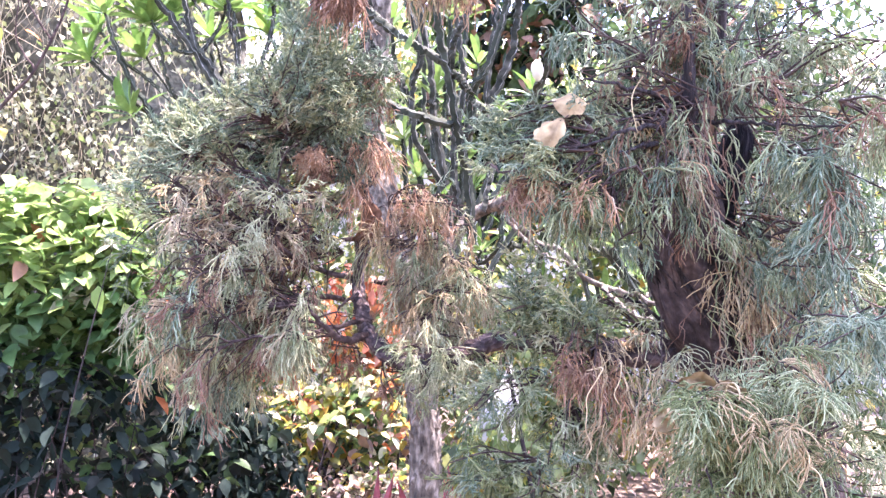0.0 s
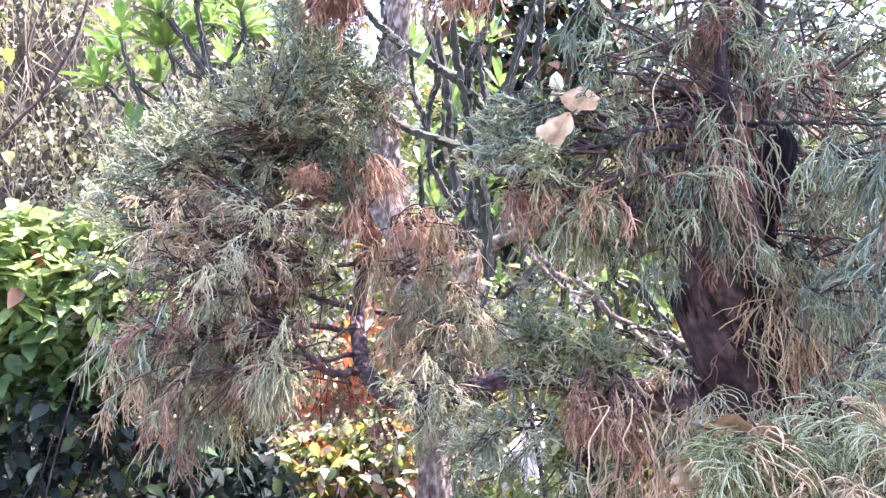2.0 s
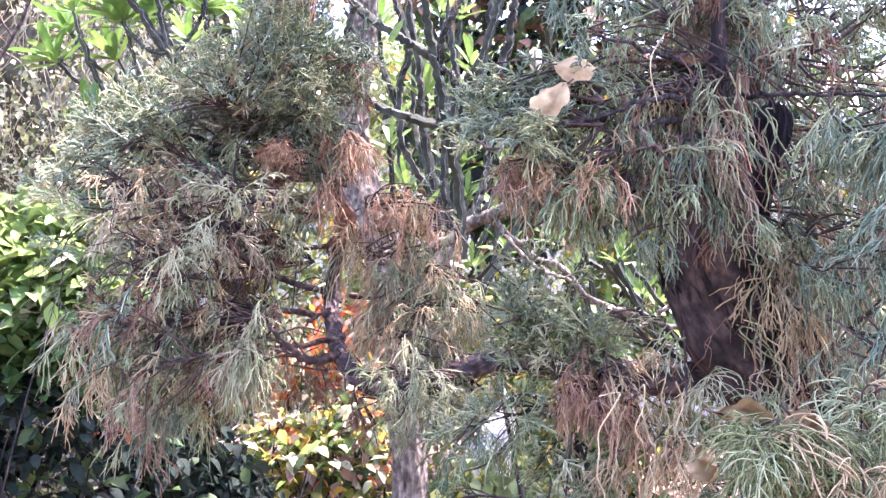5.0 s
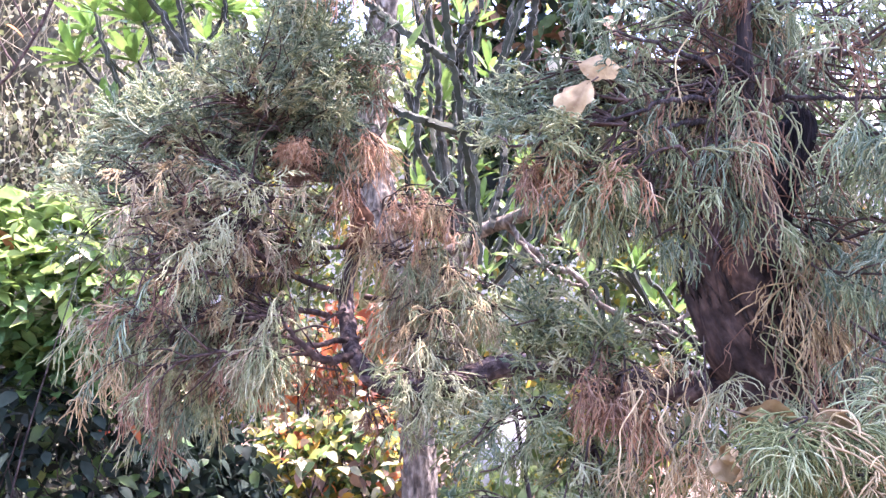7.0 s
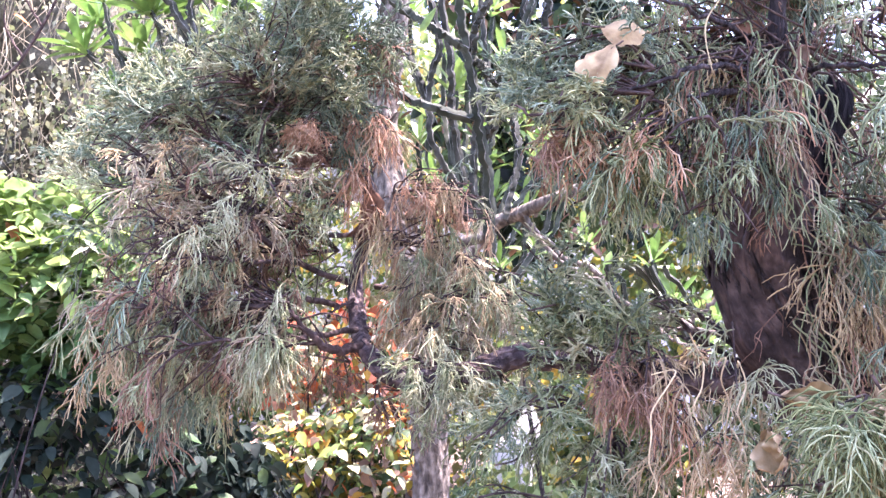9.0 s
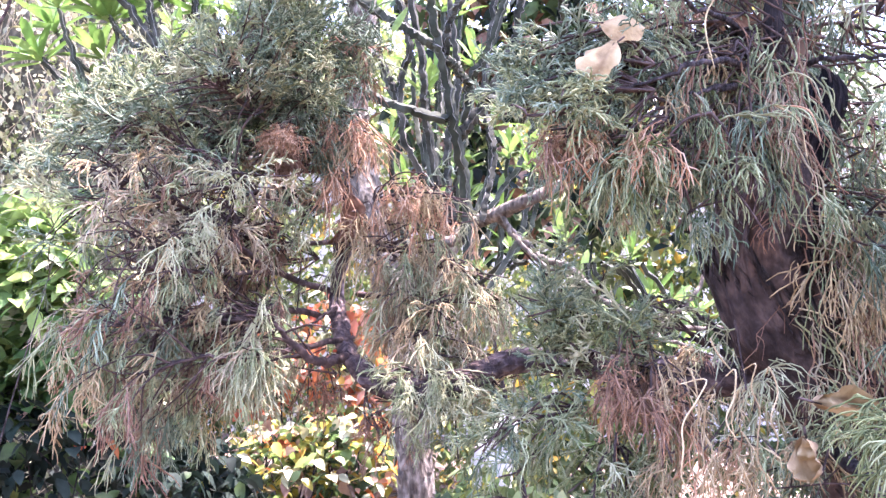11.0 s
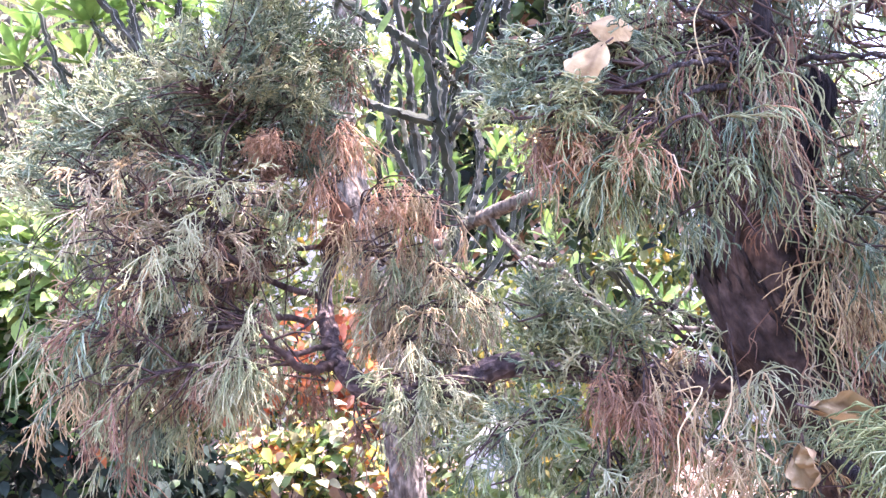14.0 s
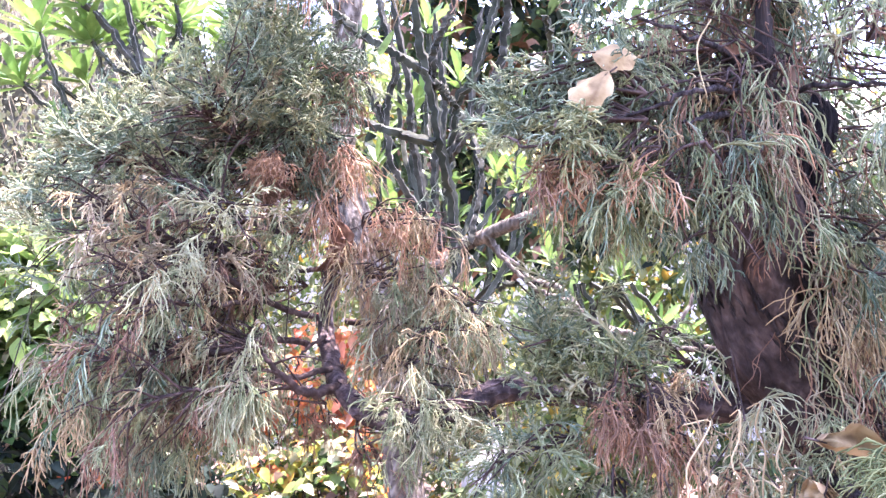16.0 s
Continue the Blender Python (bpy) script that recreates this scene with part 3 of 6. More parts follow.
tuft((-0.30, 2.0, 1.75), (-0.335, 1.89, 1.79), (0.06, 0.08, 0.08), 10, 6, {"fan": 4, "side": 3}, {"live": 4, "blue": 5}, size=0.7)
tuft((-0.24, 2.0, 1.52), (-0.28, 1.86, 1.50), (0.06, 0.06, 0.04), 8, 5, {"side": 3, "hang": 2}, {"pale": 3, "tan": 3, "live": 2, "brown": 1}, size=0.65)
tuft((-0.31, 2.0, 1.85), (-0.305, 1.92, 1.93), (0.07, 0.09, 0.08), 12, 6, {"fan": 5, "side": 2}, {"blue": 5, "live": 4}, size=0.7)
# the loose body of that crown: single twigs from its branches with small sprays
CROWN_Z = [1.08, 1.11, 1.17, 1.26, 1.355, 1.45, 1.55, 1.65, 1.74, 1.86]
CROWN_LEFT = [-0.50, -0.55, -0.61, -0.66, -0.67, -0.68, -0.66, -0.58, -0.45, -0.30]
CROWN_RIGHT = [-0.46, -0.38, -0.29, -0.26, -0.25, -0.22, -0.20, -0.20, -0.22, -0.24]
r = np.random.default_rng(77)
wood = np.array(CROWN_WOOD)
count = 0
while count < 580:
    z = r.uniform(1.08, 1.74) if count < 400 else r.uniform(1.46, 1.86)
    lo, hi = np.interp(z, CROWN_Z, CROWN_LEFT), np.interp(z, CROWN_Z, CROWN_RIGHT)
    x = r.uniform(lo, hi)
    w = abs(2 * (x - lo) / (hi - lo) - 1)
    y = 1.78 + 0.08 * (x + 0.45) + r.uniform(-1, 1) * 0.20 * math.sqrt(1 - 0.7 * w * w)
    lumpy = noise.noise(Vector((x * 7, y * 7, z * 7)))
    if x > -0.37 and y < 1.9 and 1.53 < z < 1.67:
        continue
    if z < 1.20 and r.random() < 0.35:
        continue
    if z < 1.16 and x < -0.54:
        continue
    if lumpy < -0.28 or (x > -0.36 and lumpy < 0.02 and z < 1.58):
        continue
    e = np.array([x, y, z])
    gap = np.linalg.norm(wood - e - np.array([0.05, 0.05, 0.02]), axis=1)
    start = wood[np.argsort(gap)[int(r.integers(8))]]
    far_off = np.linalg.norm(e - start)
    if far_off > (0.26 if z < 1.6 else 0.34):
        continue
    count += 1
    ln = smooth_line([start, start + (e - start) * 0.5 + r.normal(0, 0.10, 3) * far_off + np.array([0, 0, 0.10]) * far_off, e], 9)
    tube(twigs, ln, [0.0021, 0.0014, 0.0009], 4)
    away = math.atan2(-(e - start)[0], (e - start)[1])
    inner = noise.noise(Vector((x * 5 + 20, y * 5, z * 5)))
    if z < 1.38 and x < -0.45:
        tone = {"live": 4, "blue": 3, "pale": 1.5, "grey": 2, "tan": 1.5, "brown": 3}
    elif z > 1.56 or x < -0.52 - 0.05 * inner:
        tone = {"live": 5, "blue": 6, "pale": 1.5} if x < -0.46 or z > 1.74 else {"live": 6, "blue": 3, "pale": 3, "grey": 1}
    elif inner > 0.12:
        tone = {"tan": 2.5, "grey": 5, "brown": 2, "pale": 2, "live": 2, "rust": 0.4}
    elif z < 1.36:
        tone = {"live": 5, "blue": 1, "pale": 3, "tan": 2, "grey": 3, "brown": 2}
    else:
        tone = {"pale": 3.5, "live": 5, "blue": 1.5, "tan": 1.5, "grey": 3, "brown": 1}
    kinds = {"tip": 4, "fan": 3, "side": 2} if z > 1.58 or (x < -0.55 and z > 1.36) else {"tip": 1.5, "side": 3, "hang": 4, "curl": 1} if z > 1.42 else {"side": 1.5, "hang": 5, "long": 3, "curl": 1} if z > 1.26 else {"hang": 3, "long": 5}
    main = r.choice(list(tone), p=np.array(list(tone.values())) / sum(tone.values()))
    for k in range(4):
        s = r.uniform(0.25, 1.0) * 8 if k else 8
        i = min(7, int(s))
        p = ln[i] + (ln[i + 1] - ln[i]) * (s - i)
        c = main if r.random() < 0.7 else r.choice(list(tone), p=np.array(list(tone.values())) / sum(tone.values()))
        placed.append((str(r.choice(list(kinds), p=np.array(list(kinds.values())) / sum(kinds.values()))), int(r.integers(8)), str(c), p, away + r.normal(0, 0.7), r.normal(0, 0.3), 0.64 * r.uniform(0.6, 1.25)))
# bare twigs that show in the middle of it
for k in range(70):
    start = wood[int(r.integers(len(wood)))]
    if start[2] > 1.62 or start[0] > -0.18:
        continue
    d = np.array([r.normal(-0.4, 0.5), r.normal(-0.6, 0.3), r.normal(-0.05, 0.35)])
    e = start + d / np.linalg.norm(d) * r.uniform(0.07, 0.17)
    ln = smooth_line([start, (start + e) / 2 + r.normal(0, 0.012, 3) + np.array([0, 0, 0.010]), e], 9)
    tube(twigs, ln, [0.0024, 0.0017, 0.0009], 4)
    for i in (4, 6):
        tube(twigs, smooth_line([ln[i], ln[i] + d * 0.02 + r.normal(0, 0.010, 3), ln[i] + d * 0.04 + r.normal(0, 0.016, 3)], 6), [0.0012, 0.0008], 4)
# the curtain of dry strands over the pale trunk, on the crown's short side branches
for centre, radii, lines in (((-0.07, 1.90, 1.36), (0.09, 0.05, 0.03), 8), ((0.06, 1.88, 1.36), (0.08, 0.05, 0.03), 8), ((0.0, 1.84, 1.27), (0.13, 0.04, 0.025), 13), ((0.09, 1.84, 1.31), (0.05, 0.04, 0.03), 6), ((0.04, 1.79, 1.205), (0.11, 0.03, 0.02), 11), ((-0.03, 1.78, 1.235), (0.09, 0.03, 0.02), 8)):
    tuft((centre[0] * 0.5 - 0.03, 1.93, centre[2] + 0.02), centre, radii, lines, 4, {"long": 4, "hang": 3}, {"tan": 4, "pale": 3, "live": 3, "grey": 3}, size=0.68)
tuft((-0.03, 1.93, 1.48), (0.045, 1.86, 1.475), (0.035, 0.04, 0.02), 5, 3, {"curl": 3, "long": 2}, {"rust": 3, "tan": 3, "pale": 1}, size=0.6)
tuft((0.55, 1.44, 1.45), (0.535, 1.365, 1.425), (0.04, 0.015, 0.02), 6, 3, {"long": 3, "hang": 2}, {"live": 4, "grey": 3, "tan": 2, "brown": 1}, size=0.55)
tuft((-0.26, 2.03, 1.62), (-0.33, 1.97, 1.60), (0.08, 0.04, 0.06), 12, 5, {"side": 3, "fan": 2}, {"live": 3, "pale": 4, "tan": 2}, size=0.65)
tuft((-0.26, 2.03, 1.52), (-0.33, 1.96, 1.52), (0.08, 0.04, 0.05), 8, 4, {"side": 3, "hang": 2}, {"tan": 3, "pale": 4, "brown": 1}, size=0.65)
tuft((-0.10, 1.97, 1.415), (-0.07, 1.92, 1.42), (0.12, 0.05, 0.03), 12, 4, {"long": 3, "hang": 2}, {"tan": 4, "pale": 3, "live": 2, "rust": 0.6}, size=0.7)
tuft((-0.03, 1.93, 1.47), (0.02, 1.90, 1.46), (0.07, 0.05, 0.03), 7, 4, {"long": 3, "hang": 2}, {"tan": 3, "pale": 3, "live": 3}, size=0.65)
tuft((-0.06, 1.93, 1.33), (-0.06, 1.9, 1.30), (0.08, 0.05, 0.03), 8, 4, {"long": 3, "hang": 2}, {"tan": 4, "pale": 2, "live": 3, "brown": 1}, size=0.7)
tuft((-0.24, 2.0, 1.40), (-0.40, 1.92, 1.42), (0.11, 0.05, 0.07), 12, 4, {"dead": 3, "side": 1}, {"brown": 5, "tan": 1}, size=0.65)
tuft((-0.28, 1.9, 1.28), (-0.48, 1.84, 1.22), (0.12, 0.05, 0.05), 10, 4, {"dead": 2, "long": 2}, {"brown": 5, "tan": 1}, size=0.65)
# brown tips under the bend of the limb
tuft((-0.10, 1.8, 1.12), (-0.085, 1.76, 1.06), (0.015, 0.02, 0.03), 4, 3, {"long": 1}, {"brown": 4, "tan": 2}, size=0.6)
# clump below the limb
tuft((0.20, 1.6, 1.23), (0.160, 1.46, 1.335), (0.065, 0.05, 0.05), 13, 6, {"fan": 5, "tip": 3}, GREEN, size=0.55)
tuft((0.22, 1.55, 1.22), (0.20, 1.44, 1.26), (0.085, 0.06, 0.055), 17, 7, {"fan": 3, "tip": 4, "side": 2}, GREEN, size=0.6)
tuft((0.24, 1.55, 1.22), (0.26, 1.44, 1.27), (0.06, 0.05, 0.04), 8, 4, {"fan": 1, "side": 4}, GREEN, size=0.55)
tuft((0.30, 1.55, 1.20), (0.275, 1.42, 1.205), (0.05, 0.03, 0.02), 10, 4, {"curl": 3, "long": 2}, {"rust": 3, "brown": 5, "tan": 3}, size=0.55)
tuft((0.22, 1.55, 1.16), (0.14, 1.46, 1.11), (0.075, 0.06, 0.045), 10, 6, {"fan": 2, "side": 4, "hang": 2}, GREEN, size=0.6)
tuft((0.26, 1.5, 1.12), (0.25, 1.42, 1.05), (0.09, 0.08, 0.05), 13, 6, {"fan": 2, "side": 4, "hang": 2}, GREEN, size=0.6)
tuft((0.2, 1.5, 1.02), (0.12, 1.45, 1.00), (0.11, 0.08, 0.05), 11, 6, {"side": 4, "hang": 2}, GREEN, size=0.65)
tuft((0.2, 1.5, 0.95), (0.22, 1.42, 0.92), (0.15, 0.08, 0.05), 8, 5, {"side": 4, "hang": 2}, GREEN, size=0.7)
tuft((0.4, 1.55, 1.25), (0.33, 1.5, 1.30), (0.06, 0.06, 0.025), 7, 3, {"side": 4}, {"pale": 2, "live": 2}, size=0.55)
# the right-hand crown
tuft((0.42, 1.4, 1.75), (0.36, 1.42, 1.82), (0.14, 0.08, 0.07), 7, 5, {"side": 3, "hang": 3}, {"live": 5, "blue": 3, "pale": 3, "tan": 1}, size=0.65)
tuft((0.45, 1.4, 1.70), (0.55, 1.42, 1.80), (0.12, 0.08, 0.08), 6, 5, {"side": 3, "hang": 3}, {"live": 5, "blue": 3, "pale": 3}, size=0.65)
tuft((0.50, 1.5, 1.55), (0.62, 1.52, 1.60), (0.08, 0.06, 0.08), 6, 4, {"side": 3, "hang": 3}, {"live": 5, "blue": 3, "pale": 3}, size=0.65)
tuft((0.40, 1.4, 1.62), (0.31, 1.42, 1.60), (0.08, 0.06, 0.06), 5, 4, {"side": 3, "hang": 3}, {"live": 4, "tan": 3, "pale": 3, "brown": 1}, size=0.6)
tuft((0.50, 1.5, 1.48), (0.66, 1.45, 1.42), (0.10, 0.08, 0.10), 10, 5, {"side": 2, "hang": 4}, {"live": 5, "blue": 3, "pale": 3}, size=0.65)
tuft((0.25, 1.25, 1.58), (0.160, 1.33, 1.590), (0.055, 0.04, 0.045), 15, 8, {"tip": 4, "side": 4}, {"blue": 6, "live": 3}, size=0.5)
tuft((0.25, 1.27, 1.60), (0.125, 1.33, 1.595), (0.05, 0.05, 0.045), 14, 8, {"tip": 4, "side": 4}, {"blue": 8, "live": 2}, size=0.55)
tuft((0.27, 1.28, 1.57), (0.205, 1.35, 1.545), (0.06, 0.05, 0.05), 12, 7, {"tip": 3, "side": 4, "hang": 1}, {"blue": 7, "live": 2, "brown": 1}, size=0.55)
tuft((0.25, 1.25, 1.55), (0.145, 1.27, 1.515), (0.055, 0.06, 0.05), 15, 8, {"tip": 4, "side": 4, "hang": 1}, {"blue": 5, "live": 4}, size=0.5)
tuft((0.22, 1.30, 1.53), (0.160, 1.25, 1.497), (0.030, 0.015, 0.010), 9, 5, {"dead": 2, "curl": 2, "long": 1}, {"rust": 7, "tan": 2, "brown": 1}, size=0.55)
tuft((0.28, 1.28, 1.54), (0.238, 1.235, 1.505), (0.026, 0.015, 0.010), 8, 4, {"dead": 1, "curl": 2, "long": 2}, {"rust": 6, "tan": 4}, size=0.55)
tuft((0.27, 1.27, 1.50), (0.20, 1.3, 1.46), (0.05, 0.06, 0.025), 10, 5, {"hang": 3, "side": 2}, GREEN, size=0.55)
tuft((0.32, 1.27, 1.53), (0.30, 1.27, 1.48), (0.06, 0.05, 0.035), 8, 5, {"hang": 3, "side": 2, "long": 1}, {"live": 5, "blue": 3, "pale": 2}, size=0.55)
tuft((0.38, 1.32, 1.62), (0.345, 1.28, 1.585), (0.045, 0.03, 0.018), 5, 5, {"long": 5, "hang": 2}, {"pale": 2, "grey": 3, "live": 3, "blue": 1}, size=0.55)
tuft((0.38, 1.32, 1.56), (0.36, 1.28, 1.50), (0.045, 0.03, 0.02), 4, 4, {"hang": 2, "long": 3}, {"pale": 1.5, "grey": 2, "blue": 3, "live": 4}, size=0.6)
tuft((0.38, 1.32, 1.5), (0.345, 1.28, 1.42), (0.045, 0.03, 0.03), 8, 6, {"hang": 3, "side": 1}, {"blue": 5, "live": 4}, size=0.55)
tuft((0.35, 1.3, 1.65), (0.30, 1.32, 1.66), (0.08, 0.05, 0.04), 6, 4, {"side": 3, "hang": 3}, {"live": 5, "blue": 3, "pale": 3}, size=0.55)
tuft((0.35, 1.3, 1.70), (0.29, 1.28, 1.76), (0.10, 0.08, 0.05), 10, 6, {"side": 3, "hang": 3}, {"live": 5, "blue": 3, "pale": 3}, size=0.6)
tuft((0.42, 1.35, 1.75), (0.45, 1.32, 1.75), (0.10, 0.07, 0.06), 5, 5, {"side": 3, "hang": 3}, {"live": 4, "blue": 2, "pale": 3, "tan": 2}, size=0.6)
tuft((0.40, 1.35, 1.85), (0.38, 1.32, 1.88), (0.18, 0.10, 0.05), 9, 5, {"side": 3, "hang": 3}, {"live": 4, "blue": 2, "pale": 3, "tan": 1}, size=0.7)
tuft((0.53, 1.25, 1.60), (0.545, 1.26, 1.57), (0.04, 0.05, 0.03), 3, 4, {"hang": 4, "long": 2}, {"live": 5, "blue": 4}, size=0.6)
tuft((0.53, 1.3, 1.66), (0.59, 1.25, 1.70), (0.10, 0.07, 0.05), 9, 6, {"side": 3, "hang": 3}, {"live": 5, "pale": 4}, size=0.6)
# tufts here with mostly blue are darkened for the canopy's shade on them
tuft((0.55, 1.3, 1.56), (0.62, 1.22, 1.50), (0.06, 0.08, 0.06), 11, 6, {"hang": 4, "long": 2}, {"blue": 6, "live": 3, "brown": 1}, size=0.6)
tuft((0.55, 1.4, 1.42), (0.60, 1.22, 1.38), (0.06, 0.06, 0.04), 9, 5, {"hang": 4, "long": 2}, {"blue": 6, "live": 3, "brown": 1}, size=0.6)
tuft((0.54, 1.42, 1.36), (0.525, 1.36, 1.32), (0.035, 0.02, 0.04), 3, 3, {"long": 4}, {"tan": 4, "pale": 3}, size=0.6)
tuft((0.60, 1.35, 1.30), (0.63, 1.18, 1.27), (0.08, 0.07, 0.05), 10, 5, {"hang": 3, "long": 2}, {"blue": 6, "live": 3, "brown": 1}, size=0.6)
tuft((0.60, 1.2, 1.62), (0.70, 1.15, 1.56), (0.08, 0.10, 0.08), 7, 5, {"hang": 3, "side": 2}, {"live": 5, "pale": 3}, size=0.65)
tuft((0.62, 1.3, 1.58), (0.78, 1.45, 1.60), (0.10, 0.12, 0.08), 6, 5, {"hang": 3, "side": 3}, {"live": 5, "pale": 4}, size=0.6)
tuft((0.62, 1.5, 1.40), (0.78, 1.45, 1.42), (0.10, 0.12, 0.09), 11, 5, {"hang": 3, "side": 3}, {"blue": 6, "live": 3, "brown": 1}, size=0.6)
tuft((0.62, 1.6, 1.20), (0.76, 1.40, 1.22), (0.10, 0.12, 0.08), 11, 5, {"hang": 3, "side": 3}, {"blue": 6, "live": 3, "brown": 1}, size=0.6)
tuft((0.60, 1.6, 1.05), (0.66, 1.35, 1.05), (0.12, 0.12, 0.07), 11, 6, {"hang": 3, "side": 3}, {"live": 4, "pale": 4, "tan": 3}, size=0.6)
tuft((0.53, 1.50, 1.30), (0.565, 1.42, 1.31), (0.04, 0.03, 0.06), 3, 2, {"long": 3, "hang": 1}, {"tan": 3, "pale": 3, "live": 1}, size=0.65)
tuft((0.56, 1.45, 1.70), (0.73, 1.47, 1.80), (0.10, 0.08, 0.07), 10, 5, {"side": 2, "hang": 3}, {"live": 4, "pale": 2, "blue": 2}, size=0.65)
tuft((0.58, 1.45, 1.75), (0.66, 1.46, 1.88), (0.12, 0.08, 0.05), 9, 5, {"side": 2, "hang": 3}, {"live": 4, "pale": 2, "blue": 2}, size=0.65)
tuft((0.29, 1.30, 1.50), (0.23, 1.30, 1.425), (0.07, 0.04, 0.018), 11, 4, {"hang": 4, "long": 1}, {"live": 5, "blue": 3, "pale": 1, "tan": 2}, size=0.5)
tuft((0.36, 1.32, 1.48), (0.31, 1.31, 1.415), (0.05, 0.04, 0.018), 8, 4, {"hang": 4, "long": 1}, {"live": 5, "blue": 4, "pale": 1}, size=0.5)
# fine hanging strands all over the right-hand crown
r = np.random.default_rng(78)
for k in range(165):
    if k < 100:
        e = np.array([r.uniform(0.20, 0.44), r.uniform(1.25, 1.40), r.uniform(1.44, 1.70)])
        tone = {"pale": 0.4, "live": 3, "blue": 5, "tan": 1, "brown": 4}
        start = np.array([0.40, 1.34, 1.63]) + r.normal(0, 0.02, 3)
    elif k < 115:
        e = np.array([r.uniform(0.20, 0.60), r.uniform(1.30, 1.45), r.uniform(1.68, 1.86)])
        tone = {"live": 4, "blue": 3, "tan": 2, "pale": 1.5, "brown": 2}
        start = np.array([0.43, 1.36, 1.75]) + r.normal(0, 0.03, 3)
    else:
        e = np.array([r.uniform(0.53, 0.80), r.uniform(1.30, 1.55), r.uniform(1.12, 1.72)])
        tone = {"live": 4, "blue": 4, "pale": 2, "tan": 1}
        start = np.array([0.58, 1.45, e[2] + 0.06]) + r.normal(0, 0.02, 3)
    far_off = np.linalg.norm(e - start)
    ln = smooth_line([start, start + (e - start) * 0.5 + r.normal(0, 0.10, 3) * far_off + np.array([0, 0, 0.10]) * far_off, e], 9)
    tube(twigs, ln, [0.0016, 0.0012, 0.0008], 4)
    names, odds = list(tone), np.array(list(tone.values())) / sum(tone.values())
    main = str(r.choice(names, p=odds))
    for _ in range(3):
        p = ln[int(r.integers(5, 9))]
        placed.append((str(r.choice(["long", "hang", "side"], p=[0.45, 0.4, 0.15])), int(r.integers(8)), main if r.random() < 0.7 else str(r.choice(names, p=odds)), p, r.uniform(0, 6.283), r.normal(0, 0.25), 0.55 * r.uniform(0.6, 1.25)))
# single dead cords that hang over the trunk and beside it
r = np.random.default_rng(43)
for k in range(215):
    if k < 85:
        p = np.array([r.uniform(0.47, 0.66), 1.36 + r.uniform(0, 0.08), r.uniform(1.20, 1.46)])
    elif k < 100:
        p = np.array([r.uniform(0.45, 0.66), 1.36 + r.uniform(0, 0.08), r.uniform(1.48, 1.62)])
    elif k < 150:
        p = np.array([r.uniform(0.51, 0.64), 1.36 + r.uniform(0, 0.06), r.uniform(1.27, 1.45)])
    else:
        p = np.array([r.uniform(0.34, 0.44), 1.28 + r.uniform(0, 0.06), r.uniform(1.50, 1.66)])
    line = [p + np.array([r.normal(0, 0.02), 0.03, 0.008]), p]
    lean = r.normal(0.004, 0.005)
    for n in range(int(r.integers(4, 9))):
        line.append(line[-1] + np.array([lean + r.normal(0, 0.0055), r.normal(0, 0.004), -r.uniform(0.010, 0.023)]))
    g = Geo()
    w = r.uniform(0.0008, 0.0013)
    tube(g, smooth_line(line, 24), [w * 0.8, w, w, w * 0.6], 4)
    for i in range(2, len(line) - 2):
        if r.random() < 0.5:
            b, side = line[i], r.choice([-1, 1])
            tube(g, smooth_line([b, b + np.array([side * r.uniform(0.003, 0.010), -0.003, -0.010]), b + np.array([side * r.uniform(0.005, 0.016), -0.004, -0.034])], 6), [w * 0.85, w * 0.5], 4)
    part("cord", g.mesh("cord", [str(r.choice(["tan", "grey", "live", "brown"], p=[0.08, 0.3, 0.32, 0.3]))]), juniper)
tuft((0.50, 1.41, 1.63), (0.50, 1.385, 1.61), (0.03, 0.015, 0.01), 3, 3, {"long": 3, "hang": 1}, {"live": 3, "blue": 3}, size=0.55)
# strands over the upper trunk
tuft((0.40, 1.34, 1.58), (0.41, 1.31, 1.50), (0.05, 0.02, 0.02), 5, 3, {"long": 3, "hang": 3}, {"live": 4, "blue": 3, "brown": 2, "tan": 1}, size=0.58)
tuft((0.42, 1.36, 1.50), (0.42, 1.32, 1.43), (0.05, 0.02, 0.02), 5, 4, {"long": 3, "hang": 3}, {"live": 3, "blue": 5, "brown": 1}, size=0.58)
# tan strands over the limb, and long golden ones below the clump
tuft((0.44, 1.73, 1.22), (0.37, 1.66, 1.235), (0.10, 0.03, 0.02), 6, 3, {"hang": 3, "side": 2}, {"tan": 4, "pale": 3, "brown": 1}, size=0.6)
tuft((0.30, 1.42, 1.20), (0.28, 1.38, 1.13), (0.03, 0.03, 0.03), 3, 3, {"long": 3, "curl": 1}, {"tan": 4, "pale": 2}, size=0.6)
tuft((0.30, 1.50, 1.25), (0.290, 1.40, 1.235), (0.055, 0.03, 0.02), 8, 4, {"long": 3, "curl": 2, "dead": 1}, {"rust": 3, "brown": 6, "tan": 1}, size=0.55)
tuft((0.31, 1.48, 1.20), (0.325, 1.38, 1.20), (0.05, 0.03, 0.02), 9, 4, {"long": 3, "curl": 2, "dead": 1}, {"rust": 3, "brown": 6, "tan": 1.5}, size=0.55)
tuft((0.34, 1.46, 1.18), (0.345, 1.34, 1.15), (0.03, 0.03, 0.02), 5, 3, {"long": 3, "curl": 1}, {"tan": 6, "rust": 1}, size=0.6, thick=0.0012)
tuft((-0.18, 1.99, 1.66), (-0.180, 1.90, 1.668), (0.028, 0.03, 0.02), 7, 3, {"long": 1}, {"rust": 5, "tan": 2}, size=0.75)
